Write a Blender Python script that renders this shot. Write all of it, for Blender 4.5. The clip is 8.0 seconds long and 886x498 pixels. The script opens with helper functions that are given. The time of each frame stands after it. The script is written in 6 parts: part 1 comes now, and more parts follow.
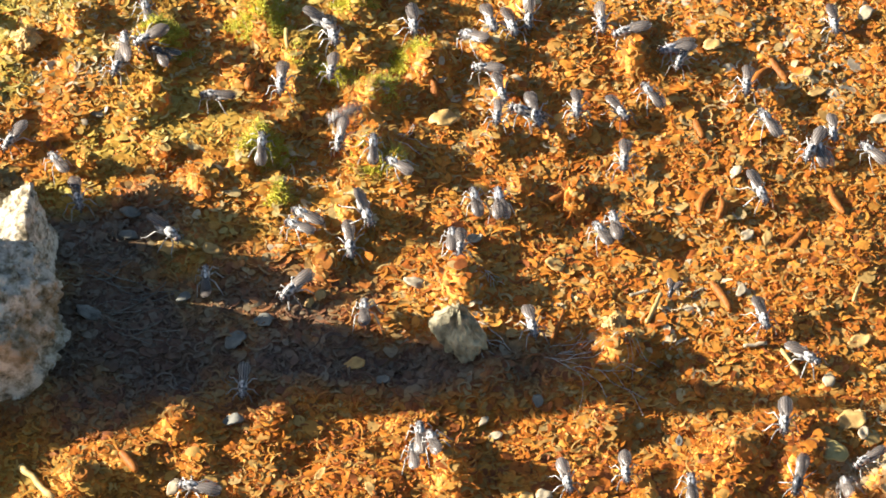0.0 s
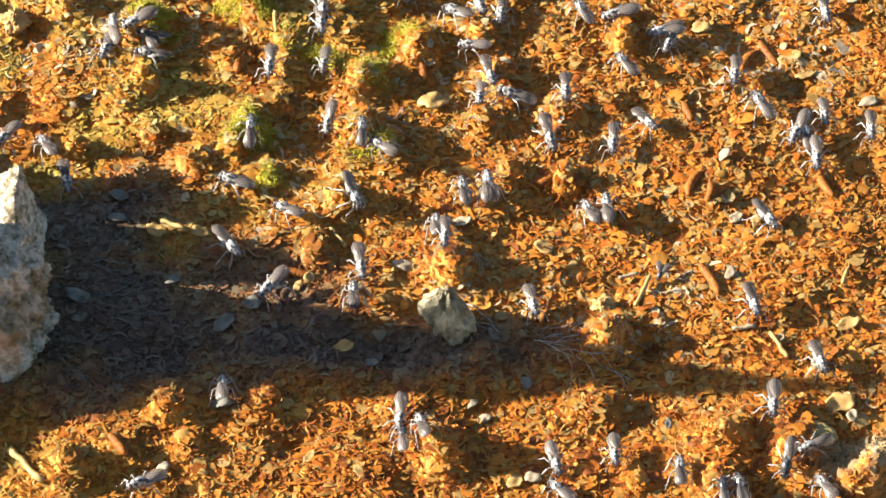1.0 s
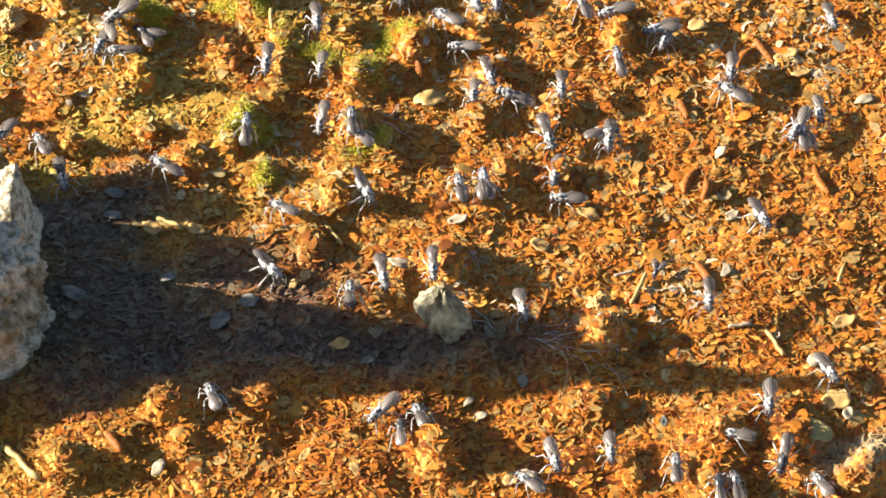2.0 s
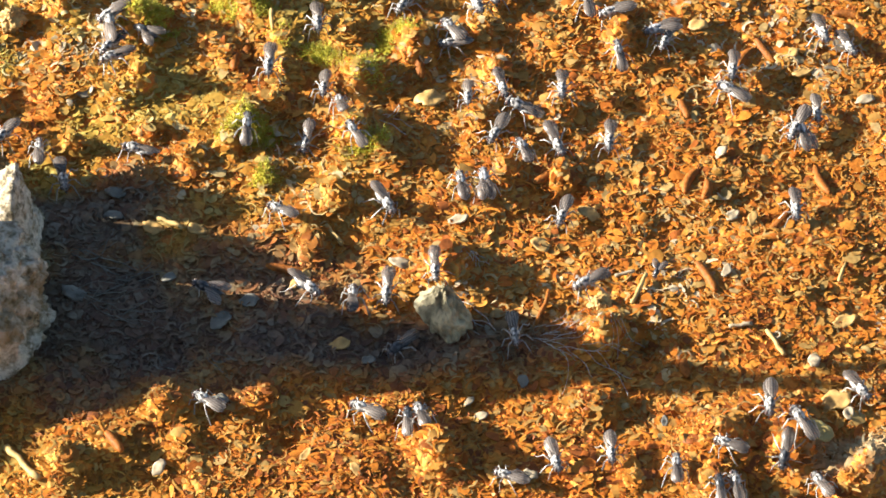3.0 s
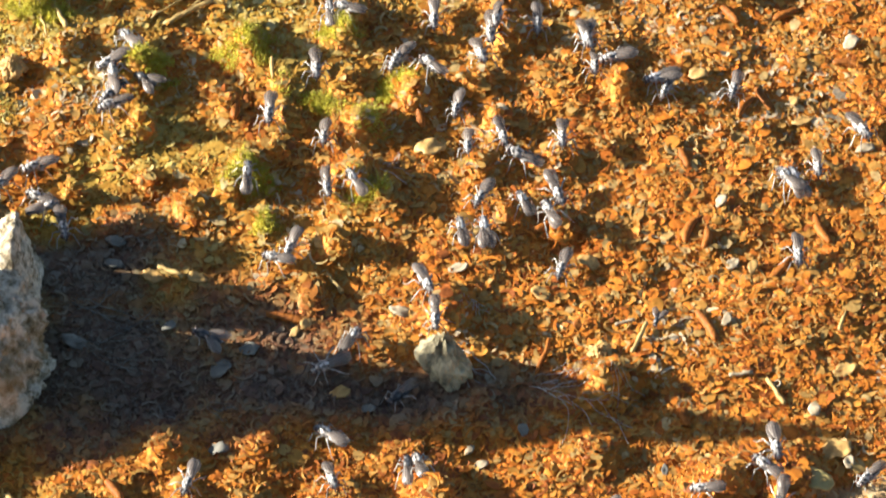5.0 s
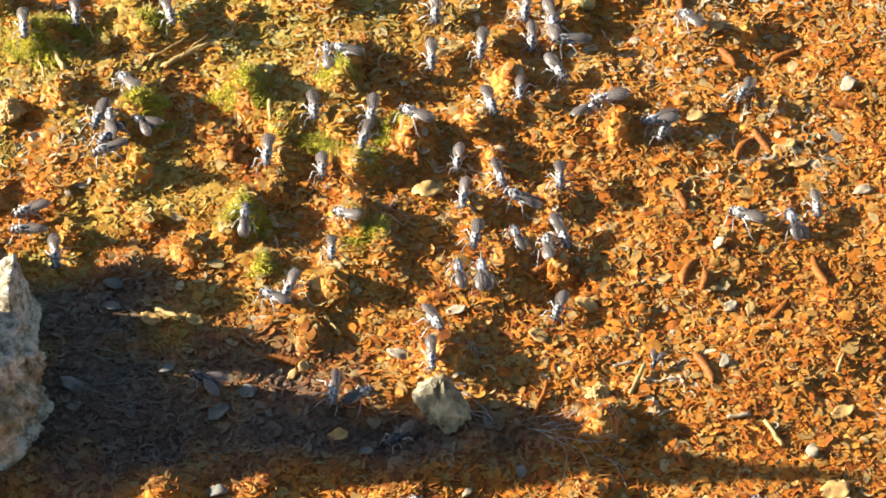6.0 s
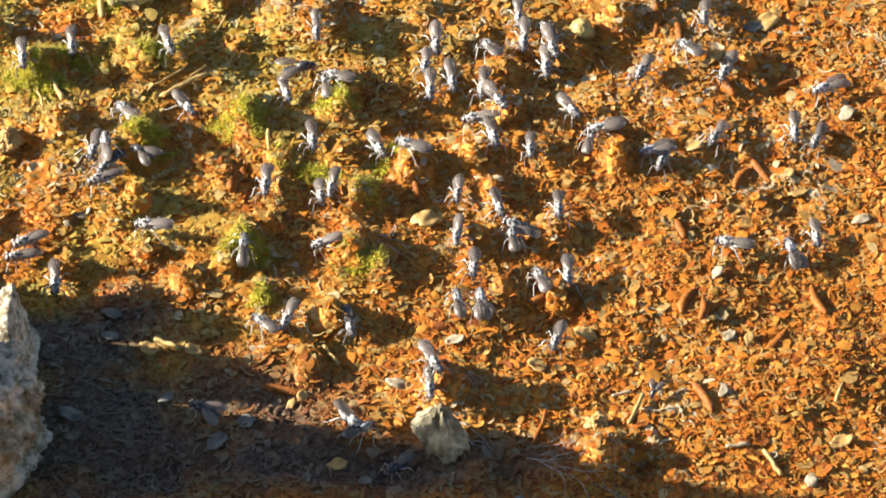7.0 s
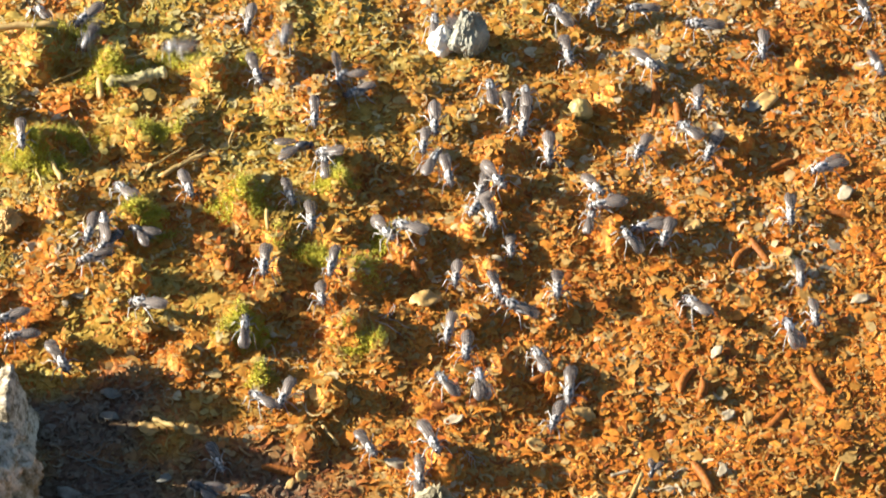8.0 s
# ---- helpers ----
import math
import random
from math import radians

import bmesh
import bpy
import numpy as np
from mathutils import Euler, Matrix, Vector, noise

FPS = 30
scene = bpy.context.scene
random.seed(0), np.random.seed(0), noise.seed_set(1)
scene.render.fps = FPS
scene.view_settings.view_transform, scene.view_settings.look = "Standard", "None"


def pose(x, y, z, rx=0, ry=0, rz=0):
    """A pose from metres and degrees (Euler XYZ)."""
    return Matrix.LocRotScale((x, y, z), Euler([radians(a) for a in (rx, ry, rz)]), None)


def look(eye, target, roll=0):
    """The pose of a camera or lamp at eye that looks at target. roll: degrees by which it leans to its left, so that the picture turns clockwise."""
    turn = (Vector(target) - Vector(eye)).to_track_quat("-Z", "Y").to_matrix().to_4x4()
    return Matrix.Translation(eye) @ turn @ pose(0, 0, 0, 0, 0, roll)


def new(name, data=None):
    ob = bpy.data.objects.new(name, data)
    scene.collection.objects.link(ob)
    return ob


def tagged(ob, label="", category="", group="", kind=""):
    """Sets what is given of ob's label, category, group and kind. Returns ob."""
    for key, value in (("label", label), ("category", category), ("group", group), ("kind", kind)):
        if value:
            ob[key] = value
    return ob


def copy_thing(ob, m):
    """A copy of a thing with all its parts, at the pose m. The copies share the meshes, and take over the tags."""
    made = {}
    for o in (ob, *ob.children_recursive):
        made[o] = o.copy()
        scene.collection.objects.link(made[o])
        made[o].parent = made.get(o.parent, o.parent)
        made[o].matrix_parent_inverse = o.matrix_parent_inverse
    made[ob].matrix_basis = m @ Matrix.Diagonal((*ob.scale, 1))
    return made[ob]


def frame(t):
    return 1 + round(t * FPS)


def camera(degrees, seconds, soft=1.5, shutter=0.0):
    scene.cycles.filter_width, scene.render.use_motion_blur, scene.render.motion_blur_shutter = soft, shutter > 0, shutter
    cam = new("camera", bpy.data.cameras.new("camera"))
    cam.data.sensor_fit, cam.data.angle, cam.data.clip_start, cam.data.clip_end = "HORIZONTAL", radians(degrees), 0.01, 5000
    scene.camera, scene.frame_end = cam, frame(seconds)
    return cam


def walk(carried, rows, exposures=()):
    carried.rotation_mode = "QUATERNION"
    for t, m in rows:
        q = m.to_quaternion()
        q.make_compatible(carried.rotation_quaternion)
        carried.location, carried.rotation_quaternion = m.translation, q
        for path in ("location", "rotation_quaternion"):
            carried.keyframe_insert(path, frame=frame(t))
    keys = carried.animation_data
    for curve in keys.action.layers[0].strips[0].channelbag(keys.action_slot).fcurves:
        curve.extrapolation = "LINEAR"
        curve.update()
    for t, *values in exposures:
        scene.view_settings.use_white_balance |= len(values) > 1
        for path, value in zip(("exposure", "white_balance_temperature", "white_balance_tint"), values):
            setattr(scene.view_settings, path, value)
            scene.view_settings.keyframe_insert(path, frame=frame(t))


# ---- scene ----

# The camera: a long lens on a stand, half a metre off, looking down at a shore deposit about 11 cm wide.
cam = camera(10.0, 8.0, soft=1.75, shutter=0.5)
ELEV, FAR = 50.0, 0.64
EYE = (0.0, -FAR * math.cos(radians(ELEV)), FAR * math.sin(radians(ELEV)))
LEVEL = look(EYE, (0, 0, 0))
# seconds, tilt up, turn to the left, lean: degrees from the middle pose
PAN = [
    (0, 0.2078, 0.1758, 0.013),
    (0.5, 0.0902, 0.1170, 0.015),
    (1, 0.0109, 0.0492, 0.002),
    (1.5, -0.0115, 0.0032, -0.008),
    (1.7, -0.0141, 0.0013, -0.005),
    (2.8, -0.0147, 0.0077, 0.000),
    (3, -0.0153, 0.0090, 0.000),
    (3.5, -0.0230, 0.0160, -0.010),
    (4, -0.0377, 0.0115, -0.010),
    (4.4, -0.0224, 0.0026, 0.000),
    (4.5, 0.0000, 0.0000, 0.000),
    (4.6, 0.0320, 0.0019, 0.000),
    (4.7, 0.0831, 0.0038, 0.000),
    (4.8, 0.2174, 0.0064, 0.000),
    (4.9, 0.3644, 0.0096, 0.010),
    (5, 0.5351, 0.0115, 0.020),
    (5.1, 0.6202, 0.0077, 0.010),
    (5.2, 0.6777, 0.0038, 0.000),
    (6.3, 1.0612, -0.0192, -0.050),
    (6.5, 1.0823, -0.0230, -0.059),
    (7, 1.3469, -0.0288, -0.063),
    (7.5, 1.7545, -0.0371, -0.099),
    (8, 2.2520, -0.0441, -0.119),
]
walk(cam, [(t, LEVEL @ pose(0, 0, 0, up, 0, 0) @ pose(0, 0, 0, 0, left, lean)) for t, up, left, lean in PAN],
     exposures=[(0.0, 2.17), (4.5, 2.14), (8.0, 2.02)])

# Light: a low sun from the left, clear sky.
SUN_ELEV, SUN_AZ = 20.0, 173.5       # degrees; azimuth counted from +x towards +y
world = bpy.data.worlds.new("sky")
scene.world = world
world.use_nodes = True
wn = world.node_tree.nodes
sky = wn.new("ShaderNodeTexSky")
sky.sky_type = "NISHITA"
sky.sun_disc = False
sky.sun_elevation = radians(SUN_ELEV)
sky.sun_rotation = radians(90.0 - SUN_AZ)
world.node_tree.links.new(sky.outputs[0], wn["Background"].inputs[0])
wn["Background"].inputs[1].default_value = 0.040
sun = new("sun", bpy.data.lights.new("sun", "SUN"))
sun.data.energy, sun.data.angle, sun.data.color = 4.45, radians(0.6), (1.0, 0.91, 0.77)
sun.matrix_world = look((0, 0, 0), (-math.cos(radians(SUN_AZ)) * math.cos(radians(SUN_ELEV)), -math.sin(radians(SUN_AZ)) * math.cos(radians(SUN_ELEV)), -math.sin(radians(SUN_ELEV))))

MM = 0.001


# ---- materials ----
def ramp(nt, fac, stops):
    r = nt.nodes.new("ShaderNodeValToRGB")
    e = r.color_ramp.elements
    while len(e) > 1:
        e.remove(e[-1])
    e[0].position, e[0].color = stops[0][0], (*stops[0][1], 1)
    for p, c in stops[1:]:
        k = e.new(p)
        k.color = (*c, 1)
    nt.links.new(fac, r.inputs[0])
    return r.outputs[0]


def noise_tex(nt, scale, detail=3.0, rough=0.55, coords="Object"):
    tc = nt.nodes.new("ShaderNodeTexCoord")
    n = nt.nodes.new("ShaderNodeTexNoise")
    n.inputs["Scale"].default_value, n.inputs["Detail"].default_value, n.inputs["Roughness"].default_value = scale, detail, rough
    nt.links.new(tc.outputs[coords], n.inputs["Vector"])
    return n.outputs["Fac"]


def mixed(nt, fac, a, b, blend="MIX"):
    m = nt.nodes.new("ShaderNodeMix")
    m.data_type, m.blend_type = "RGBA", blend
    for socket, value in ((0, fac), (6, a), (7, b)):
        if isinstance(value, bpy.types.NodeSocket):
            nt.links.new(value, m.inputs[socket])
        elif socket == 0:
            m.inputs[0].default_value = value
        else:
            m.inputs[socket].default_value = (*value, 1)
    return m.outputs[2]


def maths(nt, op, a, b=0.0, c=0.0):
    m = nt.nodes.new("ShaderNodeMath")
    m.operation = op
    for k, value in enumerate((a, b, c)):
        if isinstance(value, bpy.types.NodeSocket):
            nt.links.new(value, m.inputs[k])
        else:
            m.inputs[k].default_value = value
    return m.outputs[0]


def material(name, rough=0.6, spec=0.4, metal=0.0):
    m = bpy.data.materials.new(name)
    m.use_nodes = True
    b = m.node_tree.nodes["Principled BSDF"]
    b.inputs["Roughness"].default_value, b.inputs["Specular IOR Level"].default_value, b.inputs["Metallic"].default_value = rough, spec, metal
    return m, m.node_tree, b


def bumped(nt, b, fac, strength, metres):
    n = nt.nodes.new("ShaderNodeBump")
    n.inputs["Strength"].default_value, n.inputs["Distance"].default_value = strength, metres
    nt.links.new(fac, n.inputs["Height"])
    nt.links.new(n.outputs[0], b.inputs["Normal"])


def position(nt):
    g = nt.nodes.new("ShaderNodeNewGeometry")
    s = nt.nodes.new("ShaderNodeSeparateXYZ")
    nt.links.new(g.outputs["Position"], s.inputs[0])
    return g, s


ORANGES = [(0.0, (0.26, 0.080, 0.018)), (0.10, (0.42, 0.120, 0.016)), (0.26, (0.58, 0.190, 0.022)), (0.44, (0.59, 0.235, 0.030)),
           (0.58, (0.55, 0.270, 0.048)), (0.68, (0.36, 0.200, 0.050)), (0.77, (0.52, 0.30, 0.080)), (0.87, (0.40, 0.28, 0.10)), (0.95, (0.56, 0.41, 0.19)), (1.0, (0.60, 0.50, 0.34))]


def silt_shade_mask(nt, pos, patch):
    """Mask of silty grey plus the rock's painted shade, ragged in outline."""
    # grey silty ground about the rock, its shade painted in, ragged in outline
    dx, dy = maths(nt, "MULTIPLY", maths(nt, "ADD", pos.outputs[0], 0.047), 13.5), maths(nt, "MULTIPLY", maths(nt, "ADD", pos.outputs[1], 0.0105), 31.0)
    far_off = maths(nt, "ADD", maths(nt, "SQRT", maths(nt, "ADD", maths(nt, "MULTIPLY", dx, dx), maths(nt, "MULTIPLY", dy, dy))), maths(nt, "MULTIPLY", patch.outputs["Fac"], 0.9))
    # and a narrower tongue of it, painted along the rock's long shadow
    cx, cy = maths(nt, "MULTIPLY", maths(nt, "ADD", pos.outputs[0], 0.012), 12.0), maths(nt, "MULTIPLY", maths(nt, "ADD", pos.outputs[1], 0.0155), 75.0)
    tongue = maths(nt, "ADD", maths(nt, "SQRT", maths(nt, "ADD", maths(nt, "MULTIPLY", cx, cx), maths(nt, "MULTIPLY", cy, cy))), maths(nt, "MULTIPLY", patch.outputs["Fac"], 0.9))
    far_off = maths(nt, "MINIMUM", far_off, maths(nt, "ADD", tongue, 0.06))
    # shade painted as a patch behind the rock's shoulder
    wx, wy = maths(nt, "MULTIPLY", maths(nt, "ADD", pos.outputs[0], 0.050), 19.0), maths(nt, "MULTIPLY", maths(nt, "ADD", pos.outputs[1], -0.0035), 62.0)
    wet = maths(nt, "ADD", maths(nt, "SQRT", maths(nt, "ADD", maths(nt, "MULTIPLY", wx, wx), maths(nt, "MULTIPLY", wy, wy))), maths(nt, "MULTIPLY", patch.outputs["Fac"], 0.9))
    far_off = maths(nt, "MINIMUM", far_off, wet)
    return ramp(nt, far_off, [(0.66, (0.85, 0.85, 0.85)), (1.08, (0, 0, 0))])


def litter_material(name, source):
    """Flakes of shed crust: each one its own tone of rust, ochre or straw, greener where algae grow."""
    m, nt, b = material(name, 0.58, 0.28)
    if source == "island":
        g = nt.nodes.new("ShaderNodeNewGeometry")
        rnd = g.outputs["Random Per Island"]
    else:
        g = nt.nodes.new("ShaderNodeObjectInfo")
        rnd = g.outputs["Random"]
    geo, pos = position(nt)
    # broad drifts: redder towards the near edge, more ochre and tan far back
    drift = nt.nodes.new("ShaderNodeTexNoise")
    drift.inputs["Scale"].default_value, drift.inputs["Detail"].default_value = 48.0, 3.0
    nt.links.new(geo.outputs["Position"], drift.inputs["Vector"])
    shift = maths(nt, "ADD", maths(nt, "MULTIPLY", maths(nt, "SUBTRACT", drift.outputs["Fac"], 0.5), 0.8), maths(nt, "MULTIPLY", pos.outputs[1], 2.2))
    col = ramp(nt, maths(nt, "ADD", maths(nt, "MULTIPLY", rnd, 0.95), maths(nt, "ADD", shift, -0.01)), ORANGES)
    patch = nt.nodes.new("ShaderNodeTexNoise")
    patch.inputs["Scale"].default_value, patch.inputs["Detail"].default_value = 70.0, 4.0
    nt.links.new(geo.outputs["Position"], patch.inputs["Vector"])
    grain = nt.nodes.new("ShaderNodeTexNoise")
    grain.inputs["Scale"].default_value, grain.inputs["Detail"].default_value = 1800.0, 3.0
    nt.links.new(geo.outputs["Position"], grain.inputs["Vector"])
    # algae: to the back and left of the bank, in patches
    lean = maths(nt, "ADD", maths(nt, "MULTIPLY", pos.outputs[0], -15.0), maths(nt, "MULTIPLY", pos.outputs[1], 8.5))
    algae = maths(nt, "MULTIPLY", maths(nt, "SMOOTH_MIN", maths(nt, "MAXIMUM", lean, 0.0), 1.0, 0.2), ramp(nt, maths(nt, "ADD", patch.outputs["Fac"], maths(nt, "MULTIPLY", maths(nt, "SMOOTH_MIN", maths(nt, "MAXIMUM", maths(nt, "SUBTRACT", pos.outputs[1], 0.038), 0.0), 0.024, 0.004), 2.8)), [(0.44, (0, 0, 0)), (0.60, (1, 1, 1))]))
    col = mixed(nt, maths(nt, "MULTIPLY", algae, 0.7), col, mixed(nt, rnd, (0.27, 0.255, 0.03), (0.57, 0.50, 0.12)))
    # pale crust dried on the mounds of the near corner
    ex, ey = maths(nt, "MULTIPLY", maths(nt, "SUBTRACT", pos.outputs[0], 0.050), 38.0), maths(nt, "MULTIPLY", maths(nt, "ADD", pos.outputs[1], 0.034), 55.0)
    crust = maths(nt, "ADD", maths(nt, "SQRT", maths(nt, "ADD", maths(nt, "MULTIPLY", ex, ex), maths(nt, "MULTIPLY", ey, ey))), maths(nt, "MULTIPLY", patch.outputs["Fac"], 1.4))
    col = mixed(nt, ramp(nt, crust, [(0.75, (0.8, 0.8, 0.8)), (1.25, (0, 0, 0))]), col, mixed(nt, rnd, (0.34, 0.25, 0.11), (0.66, 0.56, 0.36)))
    silt_shade = silt_shade_mask(nt, pos, patch)
    # dark greys paint the rock's shade into the silty flakes
    col = mixed(nt, silt_shade, col, mixed(nt, rnd, (0.055, 0.050, 0.044), (0.17, 0.155, 0.14)))
    col = mixed(nt, 1.0, col, ramp(nt, grain.outputs["Fac"], [(0.3, (0.78, 0.74, 0.71)), (0.7, (1.10, 1.08, 1.06))]), "MULTIPLY")
    nt.links.new(col, b.inputs["Base Color"])
    # the grey silty and shaded area has a wet sheen
    nt.links.new(maths(nt, "SUBTRACT", 0.58, maths(nt, "MULTIPLY", silt_shade, 0.26)), b.inputs["Roughness"])
    bumped(nt, b, grain.outputs["Fac"], 0.6, 0.00014)
    thin = nt.nodes.new("ShaderNodeBsdfTranslucent")
    nt.links.new(col, thin.inputs[0])
    mix = nt.nodes.new("ShaderNodeMixShader")
    mix.inputs[0].default_value = 0.24
    nt.links.new(b.outputs[0], mix.inputs[1])
    nt.links.new(thin.outputs[0], mix.inputs[2])
    nt.links.new(mix.outputs[0], nt.nodes["Material Output"].inputs[0])
    return m


def simple(name, dark, light, scale, rough=0.6, spec=0.4, bump=0.0001, detail=4.0):
    m, nt, b = material(name, rough, spec)
    n = noise_tex(nt, scale, detail, 0.6)
    nt.links.new(ramp(nt, n, [(0.3, dark), (0.7, light)]), b.inputs["Base Color"])
    bumped(nt, b, n, 0.7, bump)
    return m


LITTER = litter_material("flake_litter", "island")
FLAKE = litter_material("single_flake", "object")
def soil_material():
    """Packed fine litter under the loose flakes."""
    m, nt, b = material("soil", 0.7, 0.3)
    tc = nt.nodes.new("ShaderNodeTexCoord")
    v = nt.nodes.new("ShaderNodeTexVoronoi")
    v.inputs["Scale"].default_value = 1100.0
    nt.links.new(tc.outputs["Object"], v.inputs["Vector"])
    n = noise_tex(nt, 500.0, 4.0, 0.6)
    one = nt.nodes.new("ShaderNodeSeparateColor")
    nt.links.new(v.outputs["Color"], one.inputs[0])
    col = mixed(nt, 1.0, ramp(nt, maths(nt, "ADD", maths(nt, "MULTIPLY", one.outputs[0], 0.6), 0.1), ORANGES), ramp(nt, n, [(0.3, (0.7, 0.68, 0.65)), (0.7, (1.05, 1.05, 1.05))]), "MULTIPLY")
    geo, pos = position(nt)
    patch = nt.nodes.new("ShaderNodeTexNoise")
    patch.inputs["Scale"].default_value, patch.inputs["Detail"].default_value = 70.0, 4.0
    nt.links.new(geo.outputs["Position"], patch.inputs["Vector"])
    # same painted shade and silty grey on the packed litter
    col = mixed(nt, silt_shade_mask(nt, pos, patch), col, mixed(nt, one.outputs[0], (0.05, 0.045, 0.039), (0.11, 0.10, 0.09)))
    nt.links.new(col, b.inputs["Base Color"])
    bumped(nt, b, maths(nt, "ADD", n, maths(nt, "MULTIPLY", v.outputs["Distance"], -0.8)), 1.0, 0.0006)
    return m


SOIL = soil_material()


# ---- relief of the bank, in millimetres ----
# relief begins
class Lattice:
    """Smooth value noise on a seeded lattice."""
    def __init__(self, seed):
        self.v = np.random.RandomState(seed).rand(256, 256) * 2 - 1

    def __call__(self, x, y):
        x, y = np.asarray(x, float), np.asarray(y, float)
        i, j = np.floor(x).astype(int), np.floor(y).astype(int)
        f, g = x - i, y - j
        f, g = f * f * (3 - 2 * f), g * g * (3 - 2 * g)
        a, b, c, d = (self.v[(i + p) % 256, (j + q) % 256] for p, q in ((0, 0), (1, 0), (0, 1), (1, 1)))
        return (a * (1 - f) + b * f) * (1 - g) + (c * (1 - f) + d * f) * g


LAT = [Lattice(s) for s in (3, 7, 11)]
NEAR_BANK = [(0.4, -3.8, 2.7, 4.0, 4.9),
    (4.6, -17.2, 3.6, 2.6, 2.2),
    (20.1, -14.3, 2.7, 3.5, 4.1),
    (17.8, -25.7, 4.0, 3.4, 2.9),
    (-34.3, -25.7, 2.9, 3.5, 3.5),
    (-22.5, -25.3, 2.6, 2.7, 2.6),
    (33.6, -30.4, 3.9, 3.7, 3.2),
    (42.1, -32.7, 2.3, 2.7, 3.5),
    (51.5, -36.0, 2.9, 4.0, 4.9),
    (-15.8, -12.1, 2.9, 2.4, 2.3),
    (-41.0, -32.3, 5.8, 4.9, 1.7),
    (-19.3, -31.5, 2.9, 2.7, -2.0),
    (25.0, -15.5, 2.6, 2.7, -1.7),
    (-5.8, -26.0, 3.9, 3.3, 1.4),
    (7.4, -18.2, 3.9, 3.3, -2.3),
    (-5.9, -16.4, 3.9, 3.5, -2.3)]
MID_BANK = [(-38.2, 19.5, 1.5, 2.1, 2.6),
    (-32.8, 13.6, 2.7, 3.5, 3.2),
    (-28.6, 31.6, 2.6, 3.5, 2.2),
    (-22.8, 12.3, 1.5, 1.9, 2.0),
    (-25.4, 21.8, 2.2, 3.0, 3.2),
    (-17.0, -0.1, 1.9, 3.0, 2.3),
    (-27.5, 16.6, 1.3, 3.0, 2.0),
    (-13.8, 7.1, 1.7, 2.1, 2.0),
    (-10.2, 28.5, 4.0, 3.5, 2.5),
    (-21.3, 34.8, 1.9, 3.2, 1.9),
    (-6.8, 13.9, 2.2, 2.1, 1.6),
    (-40.3, 11.3, 2.7, 2.3, 2.0),
    (44.5, 27.9, 2.9, 2.5, -1.4),
    (28.4, 3.8, 3.9, 3.3, -1.4)]
BACK_BANK = [(-40.1, 52.9, 2.6, 3.5, 3.2),
    (-31.4, 65.4, 2.8, 3.5, 3.2),
    (-54.2, 51.0, 2.2, 2.7, 2.9),
    (23.9, 59.8, 2.6, 3.2, 3.2),
    (-26.3, 43.8, 3.0, 2.7, 2.9),
    (-38.8, 38.6, 2.3, 2.1, 2.3),
    (-50.1, 41.4, 1.9, 3.0, 2.6),
    (-13.7, 47.7, 2.2, 2.5, 2.3),
    (-44.4, 66.8, 3.2, 2.7, 2.6),
    (-55.4, 72.7, 3.9, 3.3, 2.6)]
NEAR_RIDGES = [(-0.8, -32.7, 1.9, 3.7, 5.7),
    (32.5, -38.5, 1.9, 3.4, 2.8),
    (44.1, -31.2, 1.9, 3.9, 3.0),
    (49.0, -39.1, 1.7, 3.1, 2.4),
    (-46.5, -35.2, 1.7, 3.1, 2.8),
    (-32.0, -31.6, 1.3, 2.3, 2.4),
    (23.2, -37.0, 1.1, 2.1, 2.0),
    (17.0, -36.9, 1.1, 2.1, 1.8),
    (-14.8, 8.6, 1.6, 2.9, 2.4),
    (49.4, 66.7, 1.0, 1.6, 2.8),
    (40.5, 53.2, 1.0, 1.8, 2.6),
    (21.5, 40.4, 1.0, 1.8, 2.6),
    (-7.7, 16.9, 1.0, 1.8, 2.1)]
MID_RIDGES = [(-39.4, 28.1, 1.1, 2.0, 4.7),
    (-40.4, 37.6, 1.6, 2.9, 2.8),
    (-47.9, 16.3, 1.0, 1.6, 4.0),
    (-24.9, 18.7, 1.9, 3.4, 2.3),
    (-11.3, 19.0, 1.7, 3.1, 4.3),
    (6.8, 29.8, 1.3, 2.3, 2.9),
    (15.0, 11.4, 1.1, 2.1, 4.0),
    (23.0, 34.8, 1.3, 2.3, 5.4),
    (-20.1, 29.2, 1.3, 2.3, 1.7),
    (-22.1, 24.1, 1.1, 2.1, 2.7),
    (-30.0, 35.9, 1.6, 2.9, 2.4),
    (-11.1, 27.5, 1.0, 1.8, 2.3),
    (4.7, 21.3, 1.7, 3.1, 3.3),
    (14.8, 22.7, 1.9, 3.4, 3.4),
    (-13.2, 35.4, 1.3, 2.3, 2.4),
    (-3.8, 34.0, 1.9, 3.4, 4.4),
    (4.2, 36.5, 1.3, 2.3, 3.6),
    (7.9, 12.5, 1.0, 1.6, 2.3)]
